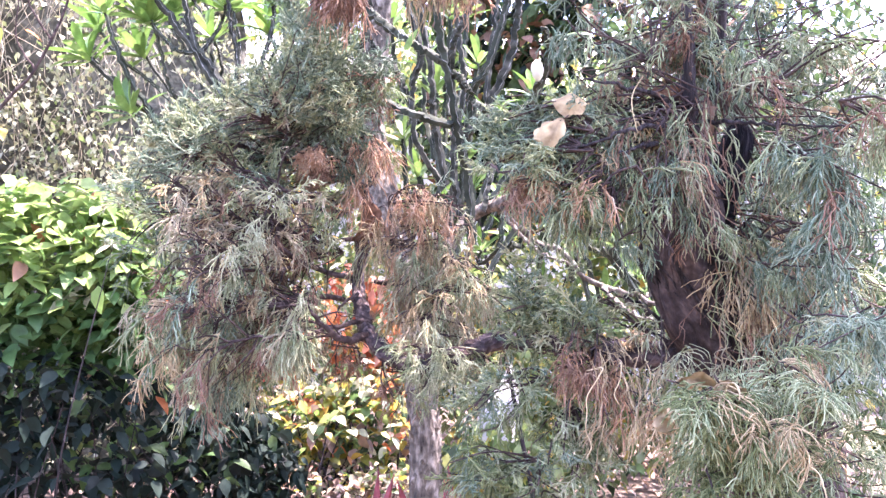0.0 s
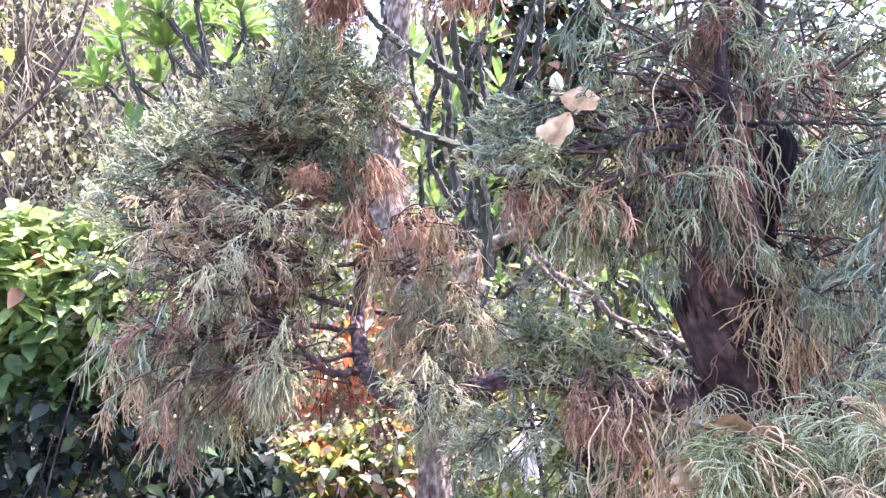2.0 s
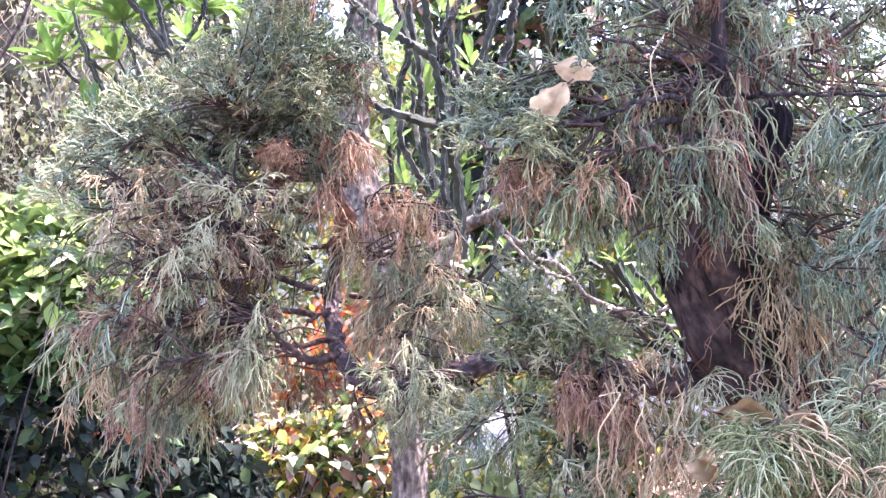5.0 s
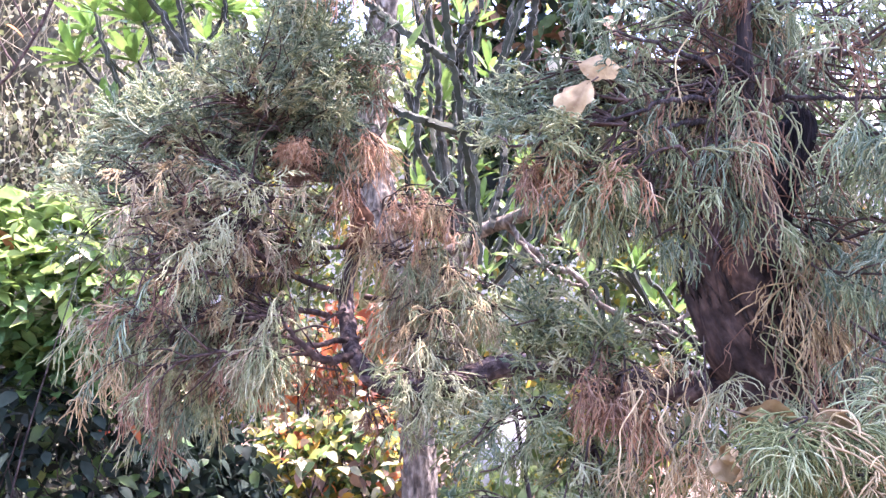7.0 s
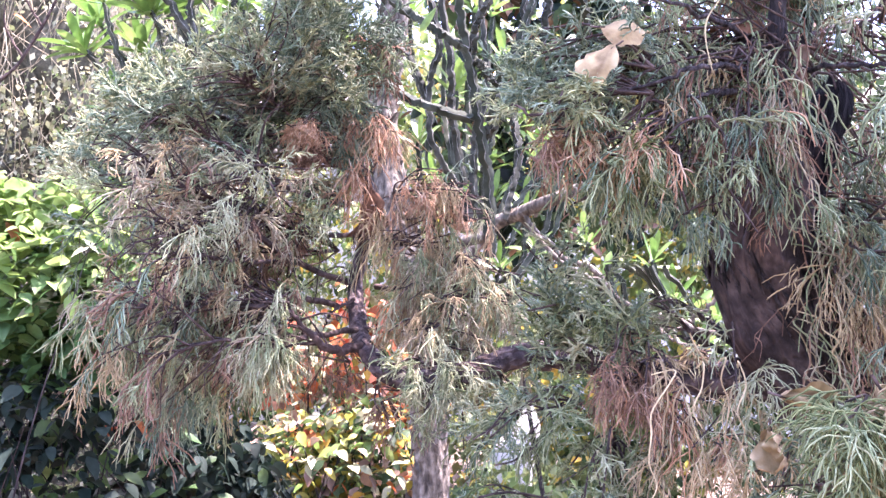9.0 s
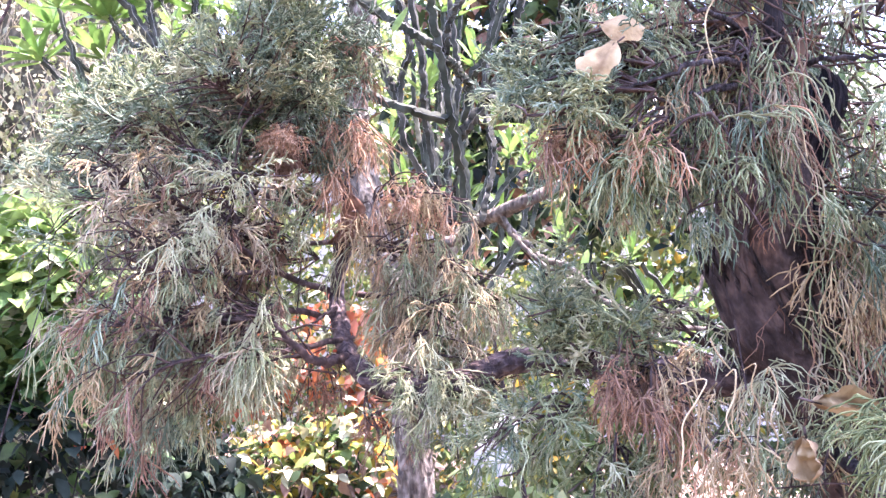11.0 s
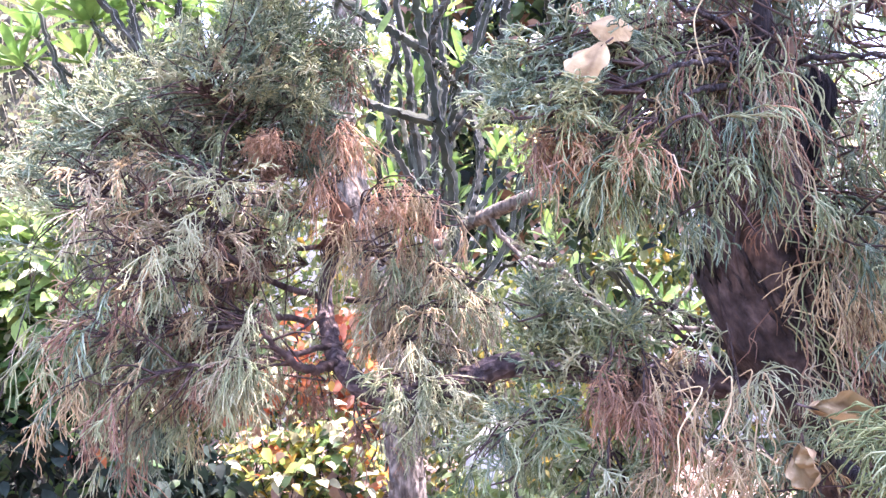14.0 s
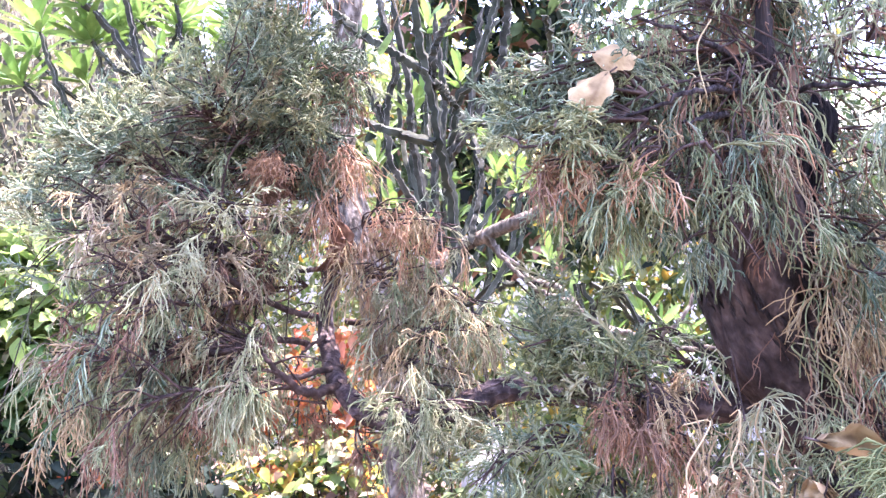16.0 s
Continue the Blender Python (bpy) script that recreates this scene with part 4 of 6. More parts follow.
tuft((-0.18, 1.99, 1.58), (-0.172, 1.88, 1.575), (0.028, 0.03, 0.02), 6, 3, {"long": 1}, {"rust": 5, "tan": 2, "brown": 1}, size=0.75)
tuft((-0.17, 1.99, 1.50), (-0.155, 1.90, 1.485), (0.04, 0.04, 0.02), 6, 4, {"long": 3, "hang": 2}, {"tan": 3, "pale": 2, "brown": 2}, size=0.65)
tuft((0.52, 1.46, 1.42), (0.54, 1.36, 1.37), (0.06, 0.05, 0.04), 3, 3, {"long": 4, "hang": 2}, {"tan": 2, "pale": 2, "live": 4}, size=0.6)
tuft((0.56, 1.50, 1.15), (0.50, 1.38, 1.08), (0.10, 0.05, 0.05), 13, 5, {"hang": 3, "side": 3}, {"live": 5, "blue": 3, "pale": 1, "tan": 1}, size=0.6)
tuft((0.55, 1.62, 1.75), (0.86, 1.98, 1.66), (0.28, 0.14, 0.26), 30, 5, {"side": 3, "hang": 3}, {"blue": 5, "live": 4, "brown": 1}, size=0.8, thick=0.0035)
tuft((0.52, 1.60, 1.90), (0.62, 1.90, 1.90), (0.30, 0.12, 0.10), 14, 5, {"side": 3, "hang": 3}, {"blue": 5, "live": 4, "brown": 2}, size=0.8, thick=0.0035)
tuft((0.62, 1.80, 1.25), (0.95, 1.95, 1.30), (0.22, 0.14, 0.22), 24, 6, {"side": 3, "hang": 3}, {"blue": 5, "live": 4, "brown": 1}, size=0.8, thick=0.0035)
r = np.random.default_rng(41)
for k in range(6):
    g = Geo()
    p = np.array([0.205 + 0.075 * r.random(), 1.0 + r.normal(0, 0.02), 1.262 - 0.03 * r.random()])
    line = [p + np.array([r.normal(0, 0.012), 0.02, -0.006]), p]
    for n in range(int(r.integers(3, 7))):
        line.append(line[-1] + np.array([r.normal(0, 0.006), r.normal(0, 0.004), -r.uniform(0.012, 0.024)]))
    tube(g, smooth_line(line, 26), [0.0005, 0.0007, 0.0007, 0.0004], 5)
    part("cord", g.mesh("cord", ["tan"]), juniper)
# loose tan strands in the light gap under the limb
tuft((0.42, 1.48, 1.23), (0.375, 1.34, 1.20), (0.05, 0.03, 0.02), 4, 3, {"long": 3, "curl": 2}, {"tan": 4, "pale": 3}, size=0.6, thick=0.0012)
tuft((0.42, 1.48, 1.18), (0.375, 1.32, 1.14), (0.05, 0.03, 0.02), 4, 3, {"long": 3, "curl": 2}, {"tan": 3, "pale": 3, "live": 2}, size=0.6, thick=0.0012)
# low sprays in front of the trunk
tuft((0.31, 0.90, 1.235), (0.294, 0.85, 1.228), (0.022, 0.025, 0.014), 6, 4, {"burst": 5, "hang": 1}, {"straw": 6, "live": 1.5, "tan": 1}, size=0.40, thick=0.0012)
tuft((0.33, 0.92, 1.23), (0.335, 0.86, 1.225), (0.035, 0.03, 0.018), 3, 3, {"burst": 5, "hang": 1}, {"straw": 6, "live": 1.5, "tan": 1}, size=0.45, thick=0.0012)
tuft((0.38, 0.95, 1.18), (0.32, 0.87, 1.205), (0.040, 0.03, 0.016), 3, 3, {"burst": 5, "hang": 1}, {"straw": 6, "live": 1.5, "tan": 1}, size=0.44, thick=0.0012)
tuft((0.40, 0.95, 1.18), (0.40, 0.86, 1.245), (0.050, 0.04, 0.020), 5, 4, {"burst": 5, "hang": 1}, {"straw": 6, "live": 1.5, "tan": 1}, size=0.44, thick=0.0012)
tuft((0.40, 0.95, 1.18), (0.385, 0.84, 1.205), (0.050, 0.03, 0.020), 5, 4, {"burst": 5, "hang": 1}, {"straw": 6, "live": 1.5, "tan": 1}, size=0.44, thick=0.0012)
tuft((0.44, 0.98, 1.22), (0.485, 0.85, 1.31), (0.03, 0.05, 0.04), 5, 4, {"burst": 5, "hang": 1}, {"live": 5, "blue": 2, "pale": 2}, size=0.44, thick=0.0012)
tuft((0.38, 0.95, 1.15), (0.33, 0.90, 1.15), (0.05, 0.05, 0.025), 6, 4, {"burst": 5, "hang": 1}, {"straw": 6, "live": 1.5, "tan": 1}, size=0.44, thick=0.0012)
tuft((0.45, 0.95, 1.13), (0.45, 0.86, 1.15), (0.06, 0.06, 0.05), 8, 4, {"burst": 5, "hang": 1}, {"straw": 6, "live": 1.5, "tan": 1}, size=0.44, thick=0.0012)
tuft((0.42, 0.95, 1.1), (0.36, 0.92, 1.08), (0.08, 0.06, 0.03), 6, 4, {"burst": 5, "hang": 1}, {"straw": 6, "live": 1.5, "tan": 1}, size=0.44, thick=0.0012)
tuft((0.50, 1.6, 1.20), (0.44, 1.36, 1.215), (0.05, 0.06, 0.015), 3, 3, {"burst": 5, "hang": 1}, {"pale": 5, "live": 3, "tan": 2}, size=0.55, thick=0.0014)
tuft((0.55, 1.5, 1.20), (0.58, 1.30, 1.18), (0.05, 0.06, 0.025), 3, 3, {"burst": 5, "hang": 1}, {"pale": 5, "live": 3, "tan": 2}, size=0.55, thick=0.0014)
# hanging dead tips from above
tuft((-0.25, 1.65, 2.02), (-0.205, 1.6, 1.905), (0.035, 0.03, 0.018), 16, 6, {"long": 1, "dead": 4}, {"brown": 7, "rust": 2}, size=0.65)
tuft((0.0, 1.9, 2.15), (0.0, 1.85, 2.02), (0.06, 0.04, 0.025), 11, 5, {"long": 2, "dead": 1}, {"brown": 3, "rust": 2, "tan": 2}, size=0.75)
# unseen crown added high above the path to shade the sprays below
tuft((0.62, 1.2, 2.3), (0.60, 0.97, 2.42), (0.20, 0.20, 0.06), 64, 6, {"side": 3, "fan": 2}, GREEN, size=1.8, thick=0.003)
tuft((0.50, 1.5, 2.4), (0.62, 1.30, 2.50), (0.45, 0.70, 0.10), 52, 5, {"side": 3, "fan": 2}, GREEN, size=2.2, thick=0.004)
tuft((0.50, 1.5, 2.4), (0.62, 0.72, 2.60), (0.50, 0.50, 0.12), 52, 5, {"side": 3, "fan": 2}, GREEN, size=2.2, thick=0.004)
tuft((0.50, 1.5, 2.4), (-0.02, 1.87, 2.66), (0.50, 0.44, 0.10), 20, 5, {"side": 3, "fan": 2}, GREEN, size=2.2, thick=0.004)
for pts, col in (
    ([(0.325, 1.25, 1.666), (0.31, 1.25, 1.64), (0.309, 1.25, 1.614), (0.318, 1.25, 1.576)], "tan"),
    ([(0.385, 1.26, 1.537), (0.411, 1.24, 1.53), (0.419, 1.23, 1.517), (0.427, 1.23, 1.49)], "rust"),
    ([(0.390, 1.26, 1.537), (0.407, 1.24, 1.516), (0.416, 1.24, 1.475)], "tan"),
    ([(0.39, 1.25, 1.566), (0.403, 1.24, 1.569), (0.424, 1.24, 1.56), (0.434, 1.24, 1.535)], "pale"),
    ([(0.26, 1.1, 1.278), (0.267, 1.1, 1.264), (0.278, 1.1, 1.25)], "tan"),
):
    g = Geo()
    tube(g, smooth_line(pts, 22), [0.0008, 0.0010, 0.0006], 5)
    part("cord", g.mesh("cord", [col]), juniper)
part("twig", twigs.mesh("twig", ["twigbark"]), juniper, "thin brown twigs")["kind"] = "stuff"
# the nearest sprays as pieces, the rest joined
def kept(p):
    """Clumps and gaps: denser at the top of the bent crown and in the low green clump."""
    if p[1] < 1.12 or p[2] > 2.0:
        return True
    if 0.32 < p[0] < 0.47 and p[1] < 1.42 and 1.575 < p[2] < 1.70 and noise.noise(Vector(p) * 29) < 0.02:
        return False
    if 0.22 < p[0] < 0.42 and p[1] < 1.42 and 1.40 < p[2] < 1.575 and noise.noise(Vector(p) * 24) < (0.08 if p[2] < 1.52 and p[0] > 0.27 else -0.12):
        return False
    if 0.125 < p[0] < 0.215 and p[1] < 1.5 and 1.618 < p[2] < 1.74:
        return False
    if 0.42 < p[0] < 0.53 and p[1] < 1.43 and 1.46 < p[2] < 1.62 and noise.noise(Vector(p) * 27) < 0.15:
        return False
    if p[0] > 0.62 and p[1] > 1.3 and p[2] > 1.66 and noise.noise(Vector(p) * 8) < -0.12:
        return False
    if p[0] > 0.50 and 1.15 < p[1] < 2.2 and abs(p[2] - 1.637 - 0.686 * (p[0] - 0.546)) < 0.032 + 0.02 * noise.noise(Vector(p) * 20):
        return False
    dense = (p[0] < -0.22 and p[2] > 1.52) or (0.03 < p[0] < 0.34 and p[2] < 1.40) or (0.05 < p[0] < 0.24 and p[2] > 1.42)
    return noise.noise(Vector(p) * 15) + 0.5 * noise.noise(Vector(p) * 37) > (-0.24 if dense else -0.14)


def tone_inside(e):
    """Inner and rear foliage goes dead brown or dull green, partly to put shade into its colour."""
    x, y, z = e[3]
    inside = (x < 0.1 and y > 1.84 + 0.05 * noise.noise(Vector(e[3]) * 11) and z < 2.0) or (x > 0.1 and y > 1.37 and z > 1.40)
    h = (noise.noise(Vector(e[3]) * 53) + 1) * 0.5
    # pale sprays of the right-hand crown are darkened: shade put into their colour
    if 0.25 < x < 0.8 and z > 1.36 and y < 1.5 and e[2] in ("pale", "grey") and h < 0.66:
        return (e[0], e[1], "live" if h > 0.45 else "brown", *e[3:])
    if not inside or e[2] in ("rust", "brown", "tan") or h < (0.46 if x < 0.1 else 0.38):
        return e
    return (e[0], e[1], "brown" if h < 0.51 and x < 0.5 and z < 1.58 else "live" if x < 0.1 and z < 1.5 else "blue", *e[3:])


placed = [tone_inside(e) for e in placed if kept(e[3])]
order = sorted(range(len(placed)), key=lambda k: placed[k][3][1] + (5 if placed[k][3][2] > 1.95 else 0))
rest = Geo()
for rank, k in enumerate(order):
    kind, var, col, p, yaw, pitch, size = placed[k]
    if rank < 300:
        key = (kind, var, col)
        if key not in shared_sprays:
            shared_sprays[key] = FINE[kind][var].mesh("spray", [col])
        m = Matrix.LocRotScale(Vector(p), Euler((pitch, 0, yaw)), (size,) * 3)
        part("spray", shared_sprays[key], juniper, m=m)
    else:
        m3 = turn(np.array([yaw]), np.array([pitch]), np.array([0.0]))[0] * size
        rest.merge(COARSE[kind][var % 4] if p[2] > 2.15 else SPRAYS[kind][var], m3, p, COLOURS.index(col))
part("foliage", rest.mesh("foliage", COLOURS), juniper)["kind"] = "stuff"


# ---- succulent trees ----
def succulent_stem(pts, radius, n, seed=0, ribs=4, taper=0.85):
    """A ribbed stem with wavy, corky rib edges."""
    r = np.random.default_rng(seed)
    p = smooth_line(pts, n)
    p[1:-1] += r.normal(0, 0.0026, (n - 2, 3)) + 0.003 * np.sin(np.linspace(0, 8, n - 2))[:, None] * r.normal(0, 1, (1, 3))
    length = np.linalg.norm(np.diff(p, axis=0), axis=1).sum()
    _, u, w = frames_along(p)
    s = np.linspace(0, 1, n)
    rad = radius * (1 - (1 - taper) * s) * np.where(s > 0.97, 0.5, 1)
    ang, fac, kind = [], [], []
    for k in range(ribs):
        b = 2 * math.pi * k / ribs
        ang += [b - 0.07, b + 0.07, b + math.pi / ribs]
        fac += [1.0, 1.0, 0.48]
    ang, fac = np.array(ang), np.array(fac)
    c = len(ang)
    wave = 0.92 + 0.08 * np.sin(s[:, None] * length / 0.033 * 2 * math.pi + (np.arange(c) // 3)[None] * 2.4 + 1.5 * np.sin(s[:, None] * 17 + seed)) + r.normal(0, 0.04, (n, c // 3)).repeat(3, 1)
    rr = rad[:, None] * np.where(fac[None] > 0.9, fac[None] * wave, fac[None])
    tw = ang[None] + s[:, None] * length * 0.9
    v = p[:, None] + rr[:, :, None] * (np.cos(tw)[..., None] * u[:, None] + np.sin(tw)[..., None] * w[:, None])
    i, j = np.meshgrid(np.arange(n - 1), np.arange(c), indexing="ij")
    k = (j + 1) % c
    q = np.stack([i * c + j, i * c + k, (i + 1) * c + k, (i + 1) * c + j], -1).reshape(-1, 4)
    g = Geo()
    g.add(v.reshape(-1, 3), q, (j % 3 == 0).astype(int).reshape(-1))
    return g


LEAF_SHAPES = [leaf_template(0.13, 0.031, 0.35, c, 8, 0.42, 0.62) for c in (0.12, -0.08, 0.28, 0.05)]
leaf_meshes = [g.mesh("leaf", ["rosette"]) for g in LEAF_SHAPES]


def rosette(parent, tip, lean, count, size, seed):
    r = np.random.default_rng(seed)
    base = Vector(lean).normalized().to_track_quat('Z', 'Y').to_matrix().to_4x4()
    for k in range(count):
        s = k / count
        m = Matrix.Translation(Vector(tip) - Vector(lean).normalized() * 0.035 * s) @ base @ pose(0, 0, 0, 0, 0, 137.5 * k + r.uniform(-12, 12)) @ pose(0, 0, 0, 72 - 62 * s ** 0.8 + r.uniform(-9, 9), r.uniform(-12, 12), 0)
        m = m @ Matrix.Diagonal((*(size * r.uniform(0.75, 1.15),) * 3, 1))
        part("leaf", leaf_meshes[int(r.integers(4))], parent, m=m)


euphorbia = thing("succulent_tree", (-0.05, 2.6, 0.0), "branching succulent tree with ribbed dark green stems", "tree")
g = Geo()
tube(g, smooth_line([(-0.03, 2.6, -0.05), (-0.05, 2.6, 0.4), (-0.054, 2.6, 0.769), (-0.070, 2.62, 0.959), (-0.10, 2.7, 1.212), (-0.17, 2.8, 1.45), (-0.25, 2.88, 1.72), (-0.288, 2.9, 1.942), (-0.268, 2.9, 2.134), (-0.25, 2.9, 2.6)], 100),
     [0.070, 0.050, 0.046, 0.043, 0.044, 0.045, 0.046, 0.047, 0.045, 0.042], 36, 0, 0.22, ridges=4, freq=2.0)
pale_trunk = part("trunk", g.mesh("trunk", ["palebark"]), euphorbia, "pale scaly grey trunk")
for pts, r0 in (([(-0.10, 2.72, 1.24), (0.058, 2.8, 1.515), (0.175, 2.7, 1.581), (0.251, 2.6, 1.606), (0.36, 2.6, 1.66)], 0.026),
                ([(-0.10, 2.72, 1.26), (-0.02, 2.72, 1.46), (0.06, 2.66, 1.50), (0.084, 2.65, 1.53)], 0.022),
                ([(-0.17, 2.8, 1.45), (-0.40, 2.95, 1.78), (-0.65, 3.1, 1.80), (-0.84, 3.13, 1.86), (-0.85, 3.12, 2.0)], 0.022)):
    g = Geo()
    tube(g, smooth_line(pts, 30), [r0, r0 * 0.8, r0 * 0.6], 12, 0, 0.2, freq=2)
    part("limb", g.mesh("limb", ["palebark"]), euphorbia, "pale grey corky limb")
for pts, r0 in (([(0.15, 2.72, 1.58), (0.30, 2.78, 1.46), (0.38, 2.74, 1.43), (0.47, 2.74, 1.33), (0.572, 2.7, 1.299), (0.648, 2.6, 1.264), (0.76, 2.6, 1.253), (0.95, 2.6, 1.25)], 0.011),
                ([(0.57, 2.7, 1.30), (0.61, 2.68, 1.25), (0.656, 2.7, 1.278), (0.738, 2.7, 1.349), (0.80, 2.72, 1.45)], 0.009),
                ([(0.52, 2.72, 1.315), (0.54, 2.6, 1.27), (0.578, 2.5, 1.234), (0.66, 2.45, 1.21)], 0.007),
                ([(0.175, 2.7, 1.58), (0.22, 2.65, 1.50), (0.30, 2.6, 1.42), (0.40, 2.6, 1.38)], 0.008)):
    g = Geo()
    line = smooth_line(pts, 30)
    line[1:-1] += np.random.default_rng(int(r0 * 1e4)).normal(0, 0.004, (28, 3))
    tube(g, line, [r0, r0 * 0.8, r0 * 0.6], 10, 0, 0.3, freq=2)
    part("limb", g.mesh("limb", ["palebark"]), euphorbia, "pale grey corky limb")
for k, tip in enumerate([(0.556, 2.85, 1.28), (0.706, 2.85, 1.31), (0.447, 2.9, 1.39), (0.667, 2.9, 1.36), (0.734, 2.8, 1.21), (0.527, 2.8, 1.17), (0.118, 3.0, 1.44), (0.23, 3.0, 1.50), (0.33, 2.95, 1.30), (0.60, 2.9, 1.47), (0.40, 3.0, 1.53), (0.80, 2.9, 1.29)]):
    stalk = part("stem", succulent_stem([(tip[0] * 0.6 + 0.12, 2.75, 1.44), (tip[0], tip[1], tip[2] - 0.06), tip], 0.010, 20, 140 + k).mesh("stem", ["skin", "rib"]), euphorbia)
    rosette(stalk, tip, (0.4 * math.sin(k * 1.7), -0.4, 1), 9, 0.75, 160 + k)
STEMS = (
    ([(0.084, 2.65, 1.44), (0.069, 2.6, 1.632), (0.039, 2.5, 1.777), (0.006, 2.45, 1.955), (-0.027, 2.42, 2.087), (-0.051, 2.4, 2.30)], 0.022),
    ([(0.018, 2.48, 1.80), (-0.099, 2.5, 1.84), (-0.185, 2.55, 1.878), (-0.285, 2.6, 1.952), (-0.36, 2.62, 2.03)], 0.019),
    ([(0.0, 2.44, 1.98), (-0.105, 2.45, 2.047), (-0.189, 2.48, 2.103), (-0.266, 2.5, 2.174), (-0.36, 2.5, 2.29)], 0.019),
    ([(0.055, 2.55, 1.76), (0.074, 2.5, 1.907), (0.132, 2.45, 1.991), (0.18, 2.45, 2.168), (0.20, 2.45, 2.3)], 0.017),
    ([(0.02, 2.45, 1.95), (0.05, 2.46, 1.93), (0.074, 2.5, 1.90)], 0.017),
    ([(0.086, 2.42, 1.86), (0.147, 2.3, 1.806), (0.20, 2.25, 1.775)], 0.017),
    ([(0.054, 2.52, 1.77), (0.123, 2.5, 1.86), (0.196, 2.5, 2.024), (0.216, 2.5, 2.155), (0.219, 2.5, 2.287)], 0.020),
    ([(0.02, 2.75, 1.55), (-0.02, 2.7, 1.75), (-0.05, 2.65, 1.88), (-0.055, 2.62, 2.0), (-0.10, 2.6, 2.25)], 0.018),
    ([(0.0, 2.8, 1.62), (-0.10, 2.75, 1.80), (-0.13, 2.75, 1.98), (-0.10, 2.72, 2.10), (-0.14, 2.7, 2.3)], 0.017),
    ([(-0.12, 2.76, 1.90), (-0.19, 2.75, 2.05), (-0.25, 2.75, 2.10), (-0.30, 2.72, 2.22)], 0.014),
    ([(-0.31, 2.7, 1.95), (-0.285, 2.65, 2.08), (-0.262, 2.6, 2.20), (-0.26, 2.6, 2.35)], 0.014),
    ([(0.01, 2.45, 1.97), (0.02, 2.42, 2.05), (0.06, 2.4, 2.12), (0.10, 2.4, 2.30)], 0.016),
    ([(0.04, 2.85, 1.55), (0.02, 2.85, 1.80), (0.05, 2.85, 2.0), (0.02, 2.85, 2.3)], 0.018),
    ([(0.12, 2.7, 1.56), (0.16, 2.75, 1.75), (0.13, 2.8, 1.95), (0.17, 2.8, 2.3)], 0.016),
)
for k, (pts, r0) in enumerate(STEMS):
    part("stem", succulent_stem(pts, r0 * 0.8, 60, k).mesh("stem", ["oldskin" if k > 5 else "skin", "rib"]), euphorbia)
for k, tip in enumerate([(-0.36, 2.62, 2.05), (-0.05, 2.9, 2.0), (-0.17, 3.0, 1.85), (0.05, 2.95, 1.75), (0.16, 2.9, 1.9), (-0.10, 3.0, 2.15), (0.10, 2.95, 2.12), (0.28, 2.8, 1.75), (0.2, 2.95, 1.62), (-0.22, 3.0, 2.28), (0.0, 2.95, 2.3), (0.3, 2.9, 2.0), (-0.12, 3.1, 1.72), (0.02, 3.15, 1.92), (-0.02, 3.2, 2.12), (0.24, 3.2, 1.86), (-0.16, 3.2, 2.0), (0.10, 3.2, 1.70), (0.34, 3.1, 1.78), (0.06, 3.2, 2.38)]):
    stalk = euphorbia
    if k:
        stalk = part("stem", succulent_stem([(tip[0] * 0.5, tip[1] - 0.1, tip[2] - 0.4), (tip[0] * 0.9, tip[1], tip[2] - 0.2), tip], 0.012, 24, 40 + k).mesh("stem", ["skin", "rib"]), euphorbia)
    rosette(stalk, tip, (0.2 * math.sin(k * 2.1), -0.3, 1), 10, 0.85, k)

